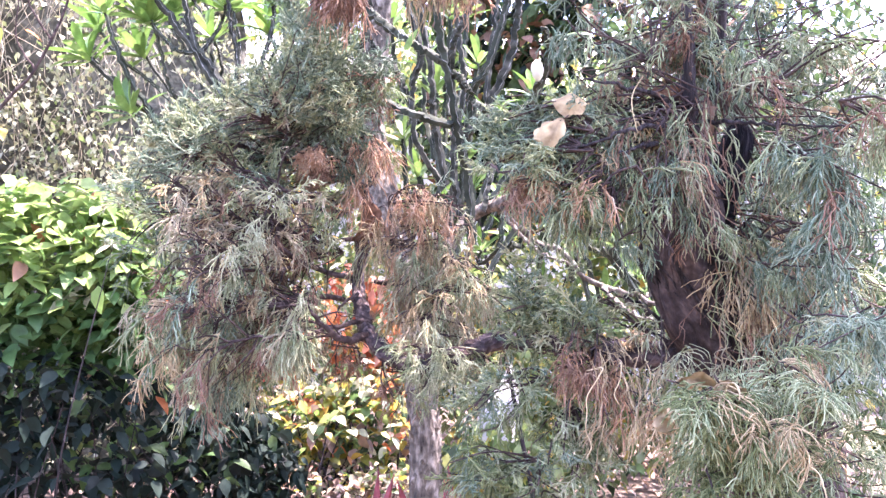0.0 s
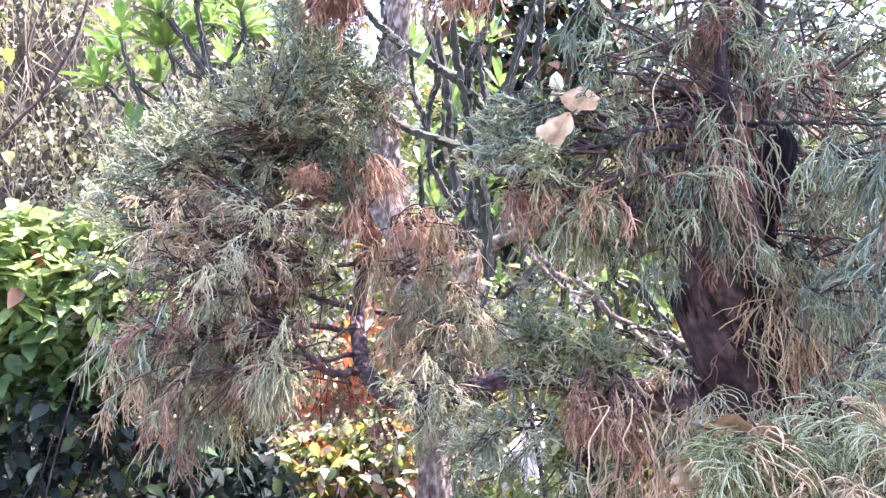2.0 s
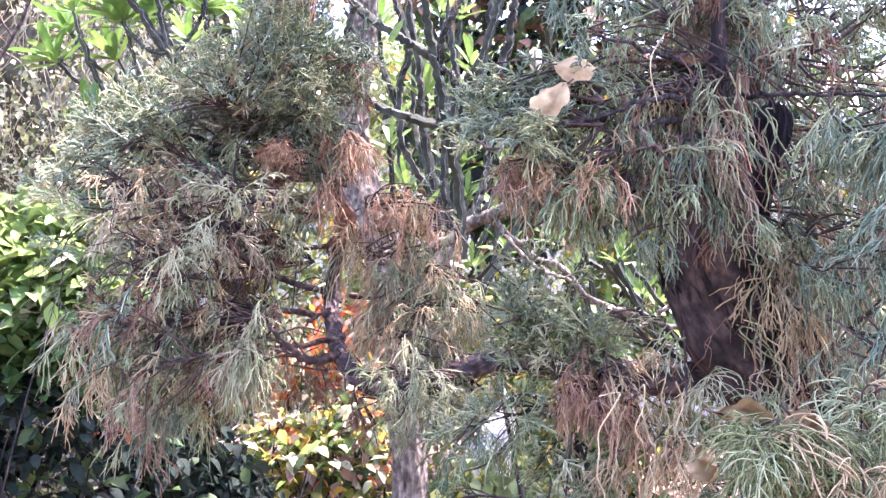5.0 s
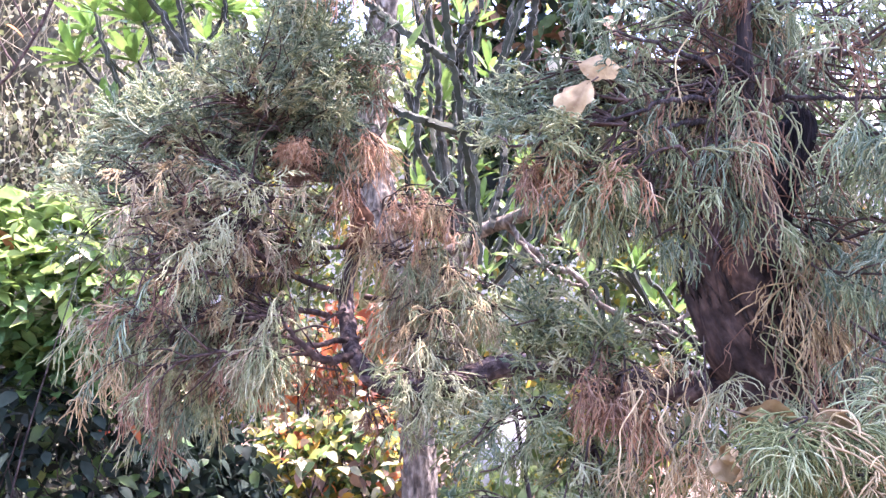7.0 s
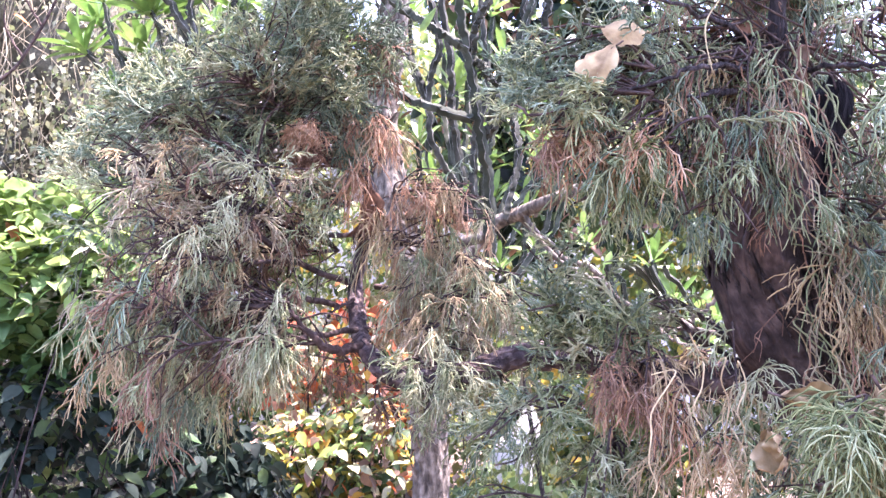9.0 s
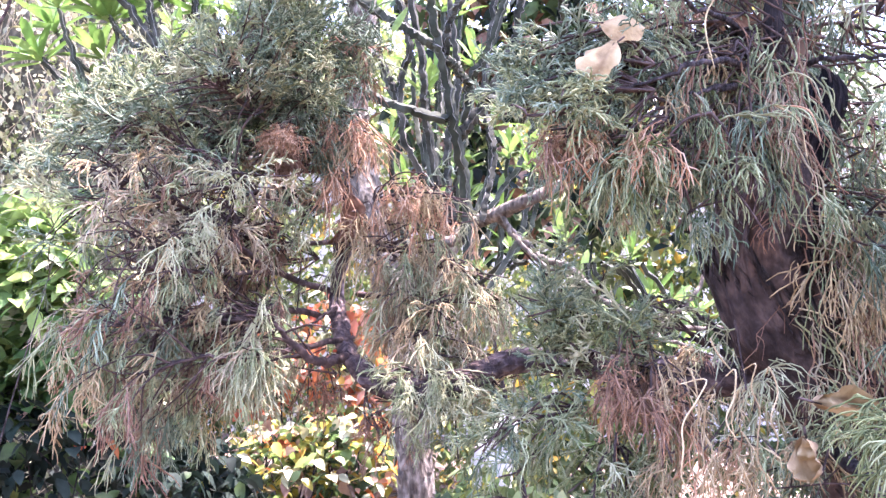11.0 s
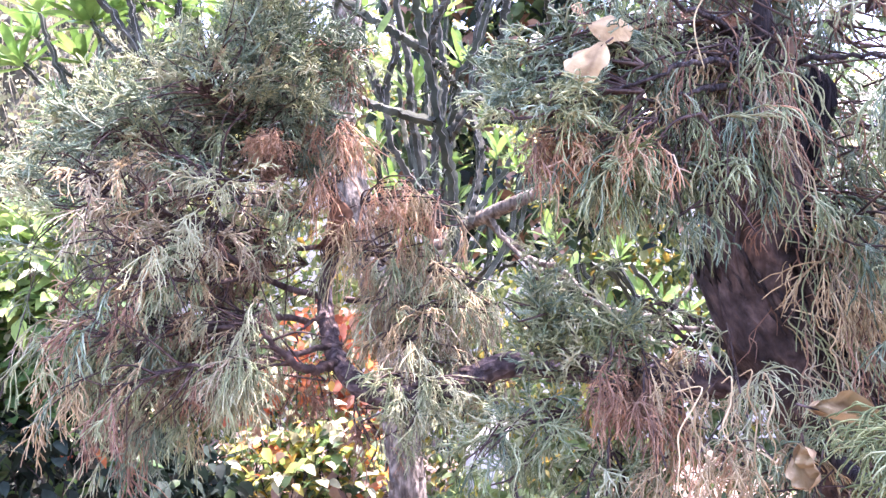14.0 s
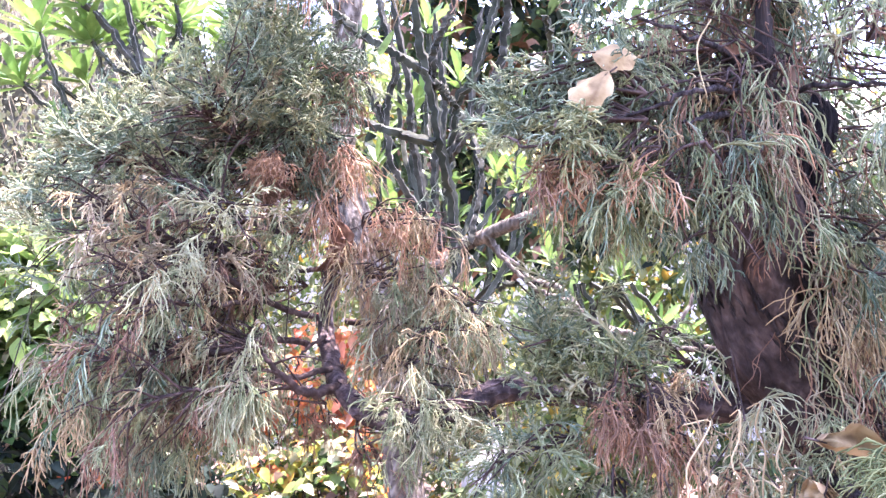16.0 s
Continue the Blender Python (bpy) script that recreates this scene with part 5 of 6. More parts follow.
HEADS = (
    ([(-0.86, 3.15, 1.70), (-1.10, 3.22, 1.88), (-1.226, 3.25, 1.994), (-1.32, 3.2, 2.18), (-1.395, 3.2, 2.387)], 0.016),
    ([(-0.86, 3.15, 1.68), (-1.08, 3.25, 1.83), (-1.28, 3.3, 2.02), (-1.40, 3.3, 2.12), (-1.501, 3.3, 2.219)], 0.020),
    ([(-0.87, 3.2, 1.75), (-1.05, 3.35, 1.98), (-1.17, 3.38, 2.08), (-1.313, 3.4, 2.257)], 0.014),
    ([(-0.88, 3.15, 1.85), (-1.10, 3.3, 1.98), (-1.154, 3.3, 2.086), (-1.17, 3.25, 2.20), (-1.196, 3.2, 2.33)], 0.012),
    ([(-0.84, 3.12, 1.90), (-0.902, 3.1, 2.093), (-0.98, 3.1, 2.2), (-1.021, 3.1, 2.34), (-1.06, 3.1, 2.5)], 0.019),
    ([(-0.85, 3.1, 1.95), (-0.95, 3.1, 2.13), (-1.04, 3.1, 2.25), (-1.12, 3.1, 2.36), (-1.20, 3.1, 2.44)], 0.022),
    ([(-0.96, 3.1, 2.18), (-1.06, 3.1, 2.19), (-1.13, 3.12, 2.25), (-1.19, 3.15, 2.33)], 0.012),
    ([(-0.84, 3.12, 1.9), (-0.83, 3.12, 2.15), (-0.85, 3.1, 2.3), (-0.88, 3.1, 2.45)], 0.014),
    ([(-0.84, 3.12, 1.9), (-0.76, 3.15, 2.1), (-0.72, 3.2, 2.3), (-0.70, 3.2, 2.42)], 0.014),
    ([(-1.0, 3.2, 1.82), (-1.2, 3.28, 1.92), (-1.30, 3.25, 1.98)], 0.010),
    ([(-1.0, 3.2, 2.2), (-0.95, 3.3, 2.35), (-0.93, 3.3, 2.45)], 0.012),
    ([(-0.80, 3.2, 1.9), (-0.72, 3.4, 2.2), (-0.62, 3.5, 2.36)], 0.012),
    ([(-0.9, 3.2, 1.9), (-1.1, 3.5, 2.3), (-1.25, 3.6, 2.52)], 0.012),
    ([(-0.9, 3.2, 1.9), (-0.95, 3.6, 2.3), (-1.02, 3.7, 2.55)], 0.012),
    ([(-0.8, 3.2, 1.9), (-0.75, 3.6, 2.3), (-0.80, 3.7, 2.52)], 0.012),
)
MORE = [(-1.55, 3.5, 2.40), (-1.30, 3.6, 2.50), (-1.05, 3.5, 2.36), (-0.78, 3.4, 2.36), (-0.66, 3.5, 2.45), (-1.18, 3.6, 2.58)]
HEADS += tuple(([(-0.90, 3.18, 1.80 + 0.02 * (k % 4)), (tip[0] * 0.6 - 0.37, tip[1], tip[2] - 0.26), (tip[0] * 0.96, tip[1], tip[2] - 0.10), tip], 0.012) for k, tip in enumerate(MORE))
for k, (pts, r0) in enumerate(HEADS):
    stalk = part("stem", succulent_stem(pts, r0 * 0.78, 40, 20 + k).mesh("stem", ["oldskin" if k % 3 else "skin", "rib"]), euphorbia)
    d = np.array(pts[-1]) - np.array(pts[-2])
    rosette(stalk, pts[-1], tuple(d * 0.7 + np.array([0, -0.03, 0.06])), 17, 1.2, 60 + k)

g = Geo()
tube(g, smooth_line([(0.236, 2.04, 1.838), (0.236, 2.04, 1.85), (0.235, 2.04, 1.866), (0.234, 2.04, 1.882), (0.234, 2.04, 1.892)], 14), [0.004, 0.013, 0.016, 0.013, 0.002], 12, 0, 0.12, freq=3)
part("bud", g.mesh("bud", ["cream"]), euphorbia, "pale cream bud")
part("stem", succulent_stem([(0.215, 2.49, 1.80), (0.23, 2.2, 1.80), (0.236, 2.05, 1.842)], 0.009, 24, 77).mesh("stem", ["skin", "rib"]), euphorbia)
part("stem", succulent_stem([(0.22, 2.48, 1.80), (0.26, 2.2, 1.85), (0.262, 2.05, 1.93), (0.25, 2.0, 1.96)], 0.010, 30, 78).mesh("stem", ["skin", "rib"]), euphorbia)
for place, rot in (((-0.085, 2.35, 2.06), (-95, 30, 10)), ((0.285, 1.9, 1.915), (10, 40, -50)), ((0.02, 2.42, 1.62), (-60, 20, 40))):
    part("leaf", leaf_meshes[1], euphorbia, m=pose(*place, *rot) @ Matrix.Diagonal((0.6, 0.6, 0.6, 1)))

# ---- leafy shrub ----
POINTED = leaf_template(0.078, 0.045, 0.22, 0.25, 5, 0.9, 0.38)
LEAF = leaf_template(0.07, 0.042, 0.22, 0.25, 5, 0.8, 0.4)
BROAD = leaf_template(0.056, 0.034, 0.25, 0.28, 5, 0.9, 0.40)
TINY = leaf_template(0.040, 0.026, 0.25, 0.2, 3, 0.8, 0.45)
SMALL = leaf_template(0.05, 0.030, 0.22, 0.25, 4, 0.8, 0.4)


def leaf_cloud(n, centre, radii, seed, shell=0.5, droop=-0.5, size=(0.5, 1.25)):
    r = np.random.default_rng(seed)
    e = r.normal(0, 1, (n, 3))
    e /= np.linalg.norm(e, axis=1)[:, None]
    p = np.array(centre) + e * np.array(radii) * (shell + (1 - shell) * r.random((n, 1)))
    p += 0.10 * np.array(radii) * np.stack([np.sin(p[:, 1] * 9 + p[:, 2] * 7), np.sin(p[:, 0] * 8), np.sin(p[:, 0] * 9 + p[:, 1] * 6)], -1)
    rot = turn(r.uniform(0, 6.283, n), r.normal(droop, 0.35, n), r.normal(0, 0.45, n))
    return p, rot, r.uniform(*size, n)


def leafy(name, place, label, category, clouds, mats, weights, template=LEAF, pieces=0, stems=8, seed=1, spread=0.4, stem_r=0.008, lit_above=None, droop=-0.5, size=1.0):
    root = thing(name, place, label, category)
    r = np.random.default_rng(seed)
    for k in range(stems):
        n, c, rad = clouds[k % len(clouds)]
        top = np.array(c) + r.normal(0, 0.4, 3) * np.array(rad)
        b = np.array([*(np.array(place)[:2] * 0.35 + top[:2] * 0.65), 0]) + np.array([r.normal(0, spread * 0.4), r.normal(0, spread * 0.3), -0.03])
        mid = (b + top) / 2 + r.normal(0, 0.06, 3)
        g = Geo()
        tube(g, smooth_line([b, mid, top], 12), [stem_r, stem_r * 0.7, stem_r * 0.3], 6, 0, 0.15)
        part("stem", g.mesh("stem", ["bark"]), root)
    w = np.array(weights, float) / sum(weights)
    P, R, S = [np.concatenate(a) for a in zip(*[leaf_cloud(n, c, rad, seed * 31 + i, droop=droop) for i, (n, c, rad) in enumerate(clouds)])]
    S = S * size
    mat = r.choice(len(mats), len(P), p=w)
    cell = {}
    for k, c in enumerate(map(tuple, np.round(P / 0.085).astype(int))):
        mat[k] = cell.setdefault(c, mat[k]) if k % 5 < 3 else mat[k]
    P[:, 2] = np.maximum(P[:, 2], 0.02)
    # leaves above this height go lime: a sunlit top put into the colour
    if lit_above:
        mat[(P[:, 2] + r.normal(0, 0.07, len(P)) > lit_above) & (mat == 0)] = 1
    o = np.argsort(P[:, 1])
    made = [template.mesh("leaf", [m]) for m in mats] if pieces else []
    for k in o[:pieces]:
        m = Matrix(R[k].tolist()).to_4x4()
        part("leaf", made[mat[k]], root, m=Matrix.Translation(P[k]) @ m @ Matrix.Diagonal((S[k], S[k], S[k], 1)))
    k = o[pieces:]
    g = Geo()
    scatter(g, template, P[k], R[k], S[k], mat[k])
    part("foliage", g.mesh("foliage", mats), root)["kind"] = "stuff"
    return root


leafy("leafy_shrub", (-1.45, 2.95, 0), "dense shrub with pointed green leaves, lime at the top as if sunlit", "shrub",
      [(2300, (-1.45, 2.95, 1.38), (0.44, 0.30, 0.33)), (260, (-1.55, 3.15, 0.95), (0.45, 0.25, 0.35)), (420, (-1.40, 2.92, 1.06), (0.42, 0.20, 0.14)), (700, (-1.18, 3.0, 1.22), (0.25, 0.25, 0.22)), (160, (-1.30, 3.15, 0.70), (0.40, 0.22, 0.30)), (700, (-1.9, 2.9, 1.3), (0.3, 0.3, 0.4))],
      ["shrubleaf", "lime", "orange", "climber"], [50, 3, 1, 1], pieces=290, stems=12, stem_r=0.004, template=POINTED, droop=-0.2, seed=3, lit_above=1.29)
# low shaded foliage, its shade given by the darkened leaf colour
leafy("low_shrub", (-1.05, 3.3, 0), "low bush, its leaf colour darkened as if in shade, with dry twigs", "shrub",
      [(900, (-0.95, 3.3, 0.60), (0.30, 0.25, 0.30)), (800, (-1.35, 3.0, 0.62), (0.42, 0.28, 0.42)), (300, (-0.78, 3.4, 0.50), (0.20, 0.2, 0.22)), (420, (-1.50, 2.80, 0.90), (0.42, 0.20, 0.20))], ["shadeleaf", "green"], [14, 0.5], pieces=120, stems=34, seed=4, stem_r=0.004, template=LEAF)
leafy("yellow_shrub", (-0.65, 4.0, 0), "low shrub with yellow and green autumn leaves", "shrub",
      [(480, (-0.72, 4.0, 0.60), (0.27, 0.25, 0.22)), (600, (-0.45, 4.0, 0.62), (0.28, 0.25, 0.26)), (300, (-0.55, 4.1, 0.35), (0.4, 0.25, 0.25))],
      ["yellow", "green", "orange", "climber", "litter", "lime"], [4, 3, 1.2, 4, 1.5, 3], pieces=250, stems=30, seed=5, template=BROAD, droop=-0.3, size=1.25)
leafy("dry_shrub", (-0.55, 3.7, 0), "low withered shrub with pinkish brown curled leaves", "shrub",
      [(520, (-0.62, 3.72, 0.30), (0.36, 0.20, 0.17)), (420, (-0.25, 3.75, 0.30), (0.26, 0.18, 0.17))], ["litter", "climber", "grey", "yellow", "lime"], [6, 3, 3, 1, 1], template=SMALL, stems=14, seed=12, stem_r=0.003, droop=-0.3)
leafy("red_shrub", (-0.5, 4.3, 0), "shrub with orange-red autumn leaves", "shrub",
      [(480, (-0.50, 4.3, 1.08), (0.38, 0.25, 0.30)), (260, (-0.35, 4.3, 0.85), (0.28, 0.2, 0.15)), (200, (-0.85, 4.3, 0.9), (0.15, 0.2, 0.15))],
      ["orange", "yellow", "climber", "brown"], [7, 1, 4, 0.5], pieces=120, stems=16, seed=6)

# part of this tree's shade comes from the darkened leaf colour
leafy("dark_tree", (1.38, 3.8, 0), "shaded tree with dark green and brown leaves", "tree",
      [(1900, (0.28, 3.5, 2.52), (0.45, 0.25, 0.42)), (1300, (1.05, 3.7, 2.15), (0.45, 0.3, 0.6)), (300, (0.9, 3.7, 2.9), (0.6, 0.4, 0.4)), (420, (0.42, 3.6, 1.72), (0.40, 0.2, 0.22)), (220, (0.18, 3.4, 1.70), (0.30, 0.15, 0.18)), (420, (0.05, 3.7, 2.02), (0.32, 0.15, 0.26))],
      ["green", "brown", "shadeleaf"], [5, 2, 3], pieces=0, stems=2, seed=8, spread=0.02, stem_r=0.012)

# ---- climber-covered bank ----
bank = thing("climber_bank", (-2.5, 5.0, 0), "bank overgrown with dry climbers and small pale leaves", "hedge")
r = np.random.default_rng(11)
n = 20000
p = np.stack([r.uniform(-4.2, -1.45, n), r.normal(4.85, 0.16, n), r.uniform(0.2, 3.9, n)], -1)
p[:, 1] += 0.25 * np.sin(p[:, 0] * 3.1 + p[:, 2] * 2.3) + 0.3 * np.clip(p[:, 0] + 2.0, 0, 1)
keep = np.sin(p[:, 0] * 5.3 + 1.5 * np.sin(p[:, 2] * 3.7)) + np.sin(p[:, 2] * 6.1 + p[:, 0] * 2.0) > -0.75
p = p[keep]
n = len(p)
g = Geo()
scatter(g, TINY, p, turn(r.uniform(0, 6.283, n), r.normal(-0.5, 0.6, n), r.normal(0, 0.6, n)), r.uniform(0.45, 1.35, n), r.choice(2, n, p=[0.82, 0.18]))
part("foliage", g.mesh("foliage", ["climber", "far"]), bank)["kind"] = "stuff"
g = Geo()
for k in range(500):
    x, z = r.uniform(-4.0, -1.6), r.uniform(0.8, 3.8)
    a = np.array([x, 4.75 + r.normal(0, 0.12), z])
    d = np.array([r.normal(0, 0.2), r.normal(0, 0.06), -r.uniform(0.2, 0.7)])
    tube(g, smooth_line([a, a + d * 0.5 + r.normal(0, 0.06, 3), a + d], 6), [0.0035, 0.002], 3)
part("vine", g.mesh("vine", ["vine"]), bank)["kind"] = "stuff"
# backing sheet of the bank, dark in colour for the shade between leaves
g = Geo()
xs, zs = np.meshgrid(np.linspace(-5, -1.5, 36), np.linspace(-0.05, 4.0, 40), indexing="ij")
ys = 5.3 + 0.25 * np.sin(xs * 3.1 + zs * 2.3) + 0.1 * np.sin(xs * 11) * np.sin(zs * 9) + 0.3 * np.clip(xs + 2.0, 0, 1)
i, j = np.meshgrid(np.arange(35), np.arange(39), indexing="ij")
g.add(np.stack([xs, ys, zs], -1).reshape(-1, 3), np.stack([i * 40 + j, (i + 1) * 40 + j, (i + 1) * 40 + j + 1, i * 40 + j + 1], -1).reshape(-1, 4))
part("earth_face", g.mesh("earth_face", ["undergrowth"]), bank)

# ---- far greenery ----
far = Geo()
BIG = leaf_template(0.075, 0.045, 0.25, 0.3, 3, 0.8, 0.45)
for k, (n, c, rad) in enumerate((
    (4600, (1.9, 4.6, 1.15), (1.1, 0.6, 1.25)), (1500, (1.5, 4.2, 2.3), (0.7, 0.3, 0.6)), (2400, (1.6, 5.6, 1.3), (1.6, 0.6, 1.5)), (4500, (0.3, 6.2, 1.0), (1.3, 0.6, 1.1)), (2400, (-1.0, 6.4, 1.2), (0.9, 0.5, 1.0)),
    (2000, (0.6, 6.5, 3.0), (1.4, 0.7, 1.0)), (2600, (0.6, 7.2, 3.3), (1.9, 0.5, 1.1)), (2000, (-1.7, 6.6, 3.0), (0.9, 0.5, 1.2)), (1700, (2.7, 5.5, 2.4), (1.2, 0.8, 1.2)), (1800, (-0.6, 6.6, 3.0), (0.7, 0.5, 0.9)), (2200, (0.7, 4.6, 0.6), (0.7, 0.4, 0.5)), (2000, (-1.1, 5.3, 0.75), (0.8, 0.35, 0.6)), (1200, (0.35, 5.6, 2.05), (0.7, 0.3, 0.55)), (1500, (-0.05, 4.6, 2.35), (0.75, 0.3, 0.6)), (900, (0.9, 4.9, 2.2), (0.6, 0.3, 0.6)), (1000, (0.98, 4.4, 1.45), (0.50, 0.3, 0.45)), (900, (1.9, 5.0, 3.0), (0.9, 0.4, 0.7)), (1000, (-0.5, 5.8, 1.7), (0.7, 0.3, 0.8)), (1500, (-1.35, 5.7, 1.75), (0.55, 0.3, 0.6)), (1400, (0.25, 5.2, 0.8), (0.5, 0.35, 0.6)), (900, (0.22, 3.65, 0.46), (0.34, 0.16, 0.28)), (600, (0.85, 4.5, 1.95), (0.4, 0.3, 0.5)),
)):
    q, rot, size = leaf_cloud(n, c, rad, 90 + k, 0.3)
    q[:, 2] = np.maximum(q[:, 2], 0.02)
    # right-hand and low left clouds get dark green: shade put into leaf colour
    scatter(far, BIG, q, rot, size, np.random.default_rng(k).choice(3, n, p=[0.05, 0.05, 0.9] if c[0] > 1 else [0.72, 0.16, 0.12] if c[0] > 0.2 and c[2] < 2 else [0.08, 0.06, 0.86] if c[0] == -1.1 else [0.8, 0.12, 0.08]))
tagged(new("far_greenery", far.mesh("far_greenery", ["far", "yellow", "green"])), "sunlit green bushes and trees behind, shade on the right put in by darker leaves", "greenery", kind="stuff")

# ---- pale house beyond the greenery ----
def box(g, lo, hi, mat=0):
    lo, hi = np.array(lo, float), np.array(hi, float)
    v = [[(lo, hi)[k >> a & 1][a] for a in range(3)] for k in range(8)]
    g.add(v, [(0, 2, 3, 1), (4, 5, 7, 6), (0, 1, 5, 4), (2, 6, 7, 3), (0, 4, 6, 2), (1, 3, 7, 5)], mat)


house = thing("house", (0, 9.0, 0), "pale plastered garden house behind the greenery", "house")
g = Geo()
box(g, (-5.0, 8.8, -0.05), (5.0, 11.5, 3.3))
part("wall", g.mesh("wall", ["plaster"], False), house)
g = Geo()
g.add([(-5.4, 8.35, 3.25), (5.4, 8.35, 3.25), (5.4, 10.2, 4.3), (-5.4, 10.2, 4.3), (-5.4, 8.35, 3.13), (5.4, 8.35, 3.13), (5.4, 10.2, 4.18), (-5.4, 10.2, 4.18), (5.4, 12.0, 3.25), (-5.4, 12.0, 3.25), (5.4, 12.0, 3.13), (-5.4, 12.0, 3.13)],
      [(0, 1, 2, 3), (5, 4, 7, 6), (4, 5, 1, 0), (3, 2, 8, 9), (6, 7, 11, 10), (8, 10, 11, 9), (0, 3, 7, 4), (1, 5, 6, 2), (3, 9, 11, 7), (2, 6, 10, 8)])
part("roof", g.mesh("roof", ["stone"], False), house, "grey roof with deep eaves")

# ---- unseen hedges added to close the garden behind and beside the way, cutting skylight ----
def hedge(name, a, b, height):
    a, b = np.array(a, float), np.array(b, float)
    d = (b - a) / np.linalg.norm(b - a)
    out = np.array([-d[1], d[0]])
    u, w = np.meshgrid(np.linspace(0, 1, 60), np.linspace(0, 1, 30), indexing="ij")
    bulge = 0.18 * np.sin(u * 37 + w * 9) * np.cos(w * 13 + u * 11) + 0.12 * np.sin(u * 90) * np.sin(w * 31)
    x = a[0] + (b - a)[0] * u + out[0] * bulge
    y = a[1] + (b - a)[1] * u + out[1] * bulge
    z = w * height * (1 + 0.06 * np.sin(u * 23) + 0.04 * np.sin(u * 61)) - 0.05
    i, j = np.meshgrid(np.arange(59), np.arange(29), indexing="ij")
    q = np.stack([i * 30 + j, (i + 1) * 30 + j, (i + 1) * 30 + j + 1, i * 30 + j + 1], -1).reshape(-1, 4)
    g = Geo()
    for off in (0.0, 0.5):
        g.add(np.stack([x + out[0] * off, y + out[1] * off, z], -1).reshape(-1, 3), q)
    tagged(new(name, g.mesh(name, ["green"])), "unseen dark green hedge added to close the garden and cut low skylight", "hedge", kind="structure")


hedge("hedge_behind", (7.0, -7.0), (-7.0, -7.0), 1.9)
hedge("hedge_side_1", (-7.0, -7.0), (-7.0, 5.0), 1.9)
hedge("hedge_side_2", (7.0, 7.0), (7.0, -7.0), 1.9)

# ---- ground, litter, pale block, house ----
g = Geo()
xs = np.concatenate([np.linspace(-400, -8, 8), np.linspace(-7, 7, 60), np.linspace(8, 400, 8)])
xg, yg = np.meshgrid(xs, xs + 3, indexing="ij")
zg = 0.03 * np.sin(xg * 1.7) * np.cos(yg * 1.3) * (np.abs(xg) < 8) * (np.abs(yg) < 12) - 0.02
c = len(xs)
i, j = np.meshgrid(np.arange(c - 1), np.arange(c - 1), indexing="ij")
g.add(np.stack([xg, yg, zg], -1).reshape(-1, 3), np.stack([i * c + j, (i + 1) * c + j, (i + 1) * c + j + 1, i * c + j + 1], -1).reshape(-1, 4))
tagged(new("ground", g.mesh("ground", ["soil"])), "bare brown garden soil under leaf litter", "ground", kind="structure")
g = Geo()
n = 2600
p = np.stack([r.uniform(-2.5, 2.5, n), r.uniform(2.2, 6.5, n), np.abs(r.normal(0, 0.03, n)) + 0.015], -1)
scatter(g, LEAF, p, turn(r.uniform(0, 6.283, n), r.normal(0, 0.4, n), r.normal(0, 0.5, n)), r.uniform(0.7, 1.4, n))
tagged(new("leaf_litter", g.mesh("leaf_litter", ["litter"])), "dry brown fallen leaves on the soil", "leaves", kind="stuff")


# pale upright block added for a white patch among the bushes
g = Geo()
rows = 16
ringed = []
for k in range(rows):
    t = k / (rows - 1)
    for c in range(14):
        a = c * 2 * math.pi / 14
        w = (0.085 + 0.015 * t) * (1 - 0.9 * max(0, t - 0.85) / 0.15) * (1 + 0.22 * noise.noise(Vector((math.cos(a) * 1.3, math.sin(a) * 1.3, t * 3))))
        ringed.append((0.20 + w * math.cos(a) + 0.08 * t * t, 4.0 + 0.7 * w * math.sin(a), -0.05 + 0.92 * t + 0.05 * math.cos(a) * t))
g.add(ringed, [(k * 14 + c, k * 14 + (c + 1) % 14, (k + 1) * 14 + (c + 1) % 14, (k + 1) * 14 + c) for k in range(rows - 1) for c in range(14)])
tagged(new("standing_stone", g.mesh("standing_stone", ["stone"])), "rough pale block added among bushes for a white patch", "stone")

red_plant = thing("red_leaf_plant", (-0.15, 3.2, 0), "small plant with upright dark red strap leaves", "plant")
strap = leaf_template(0.50, 0.035, 0.5, 0.1, 6, 0.5, 0.5).mesh("leaf", ["red"])
for k in range(9):
    x = (-0.31, 0.05, -0.02)[k % 3] + r.normal(0, 0.012)
    part("leaf", strap, red_plant, m=pose(x, 3.2 + r.normal(0, 0.04), 0.01, 82 + r.normal(0, 4), r.normal(0, 9), r.uniform(-40, 40)) @ Matrix.Diagonal((1.2, r.uniform(1.0, 1.24), 1.2, 1)))

sapling = thing("autumn_sapling", (-2.25, 3.0, 0), "thin sapling with a few yellow and orange leaves", "tree")
g = Geo()
tube(g, smooth_line([(-2.25, 3.0, -0.05), (-2.15, 3.0, 0.9), (-1.90, 3.0, 1.65), (-1.66, 3.0, 1.97), (-1.56, 3.0, 2.083), (-1.437, 3.0, 2.355), (-1.40, 3.0, 2.7)], 40), [0.014, 0.011, 0.008, 0.0065, 0.0055, 0.005, 0.004], 8, 0, 0.15)
part("trunk", g.mesh("trunk", ["twigbark"]), sapling)
for pts in ([(-1.56, 3.0, 2.083), (-1.62, 2.98, 2.2), (-1.60, 2.95, 2.35)], [(-1.66, 3.0, 1.97), (-1.75, 2.97, 2.15), (-1.72, 2.95, 2.4)], [(-1.50, 3.0, 2.2), (-1.56, 2.95, 2.33), (-1.50, 2.9, 2.45)]):
    bough("branch", pts, [0.004, 0.002], sapling, 6, 12, mat="twigbark")
made = [LEAF.mesh("leaf", [m]) for m in ("yellow", "orange", "lime")]
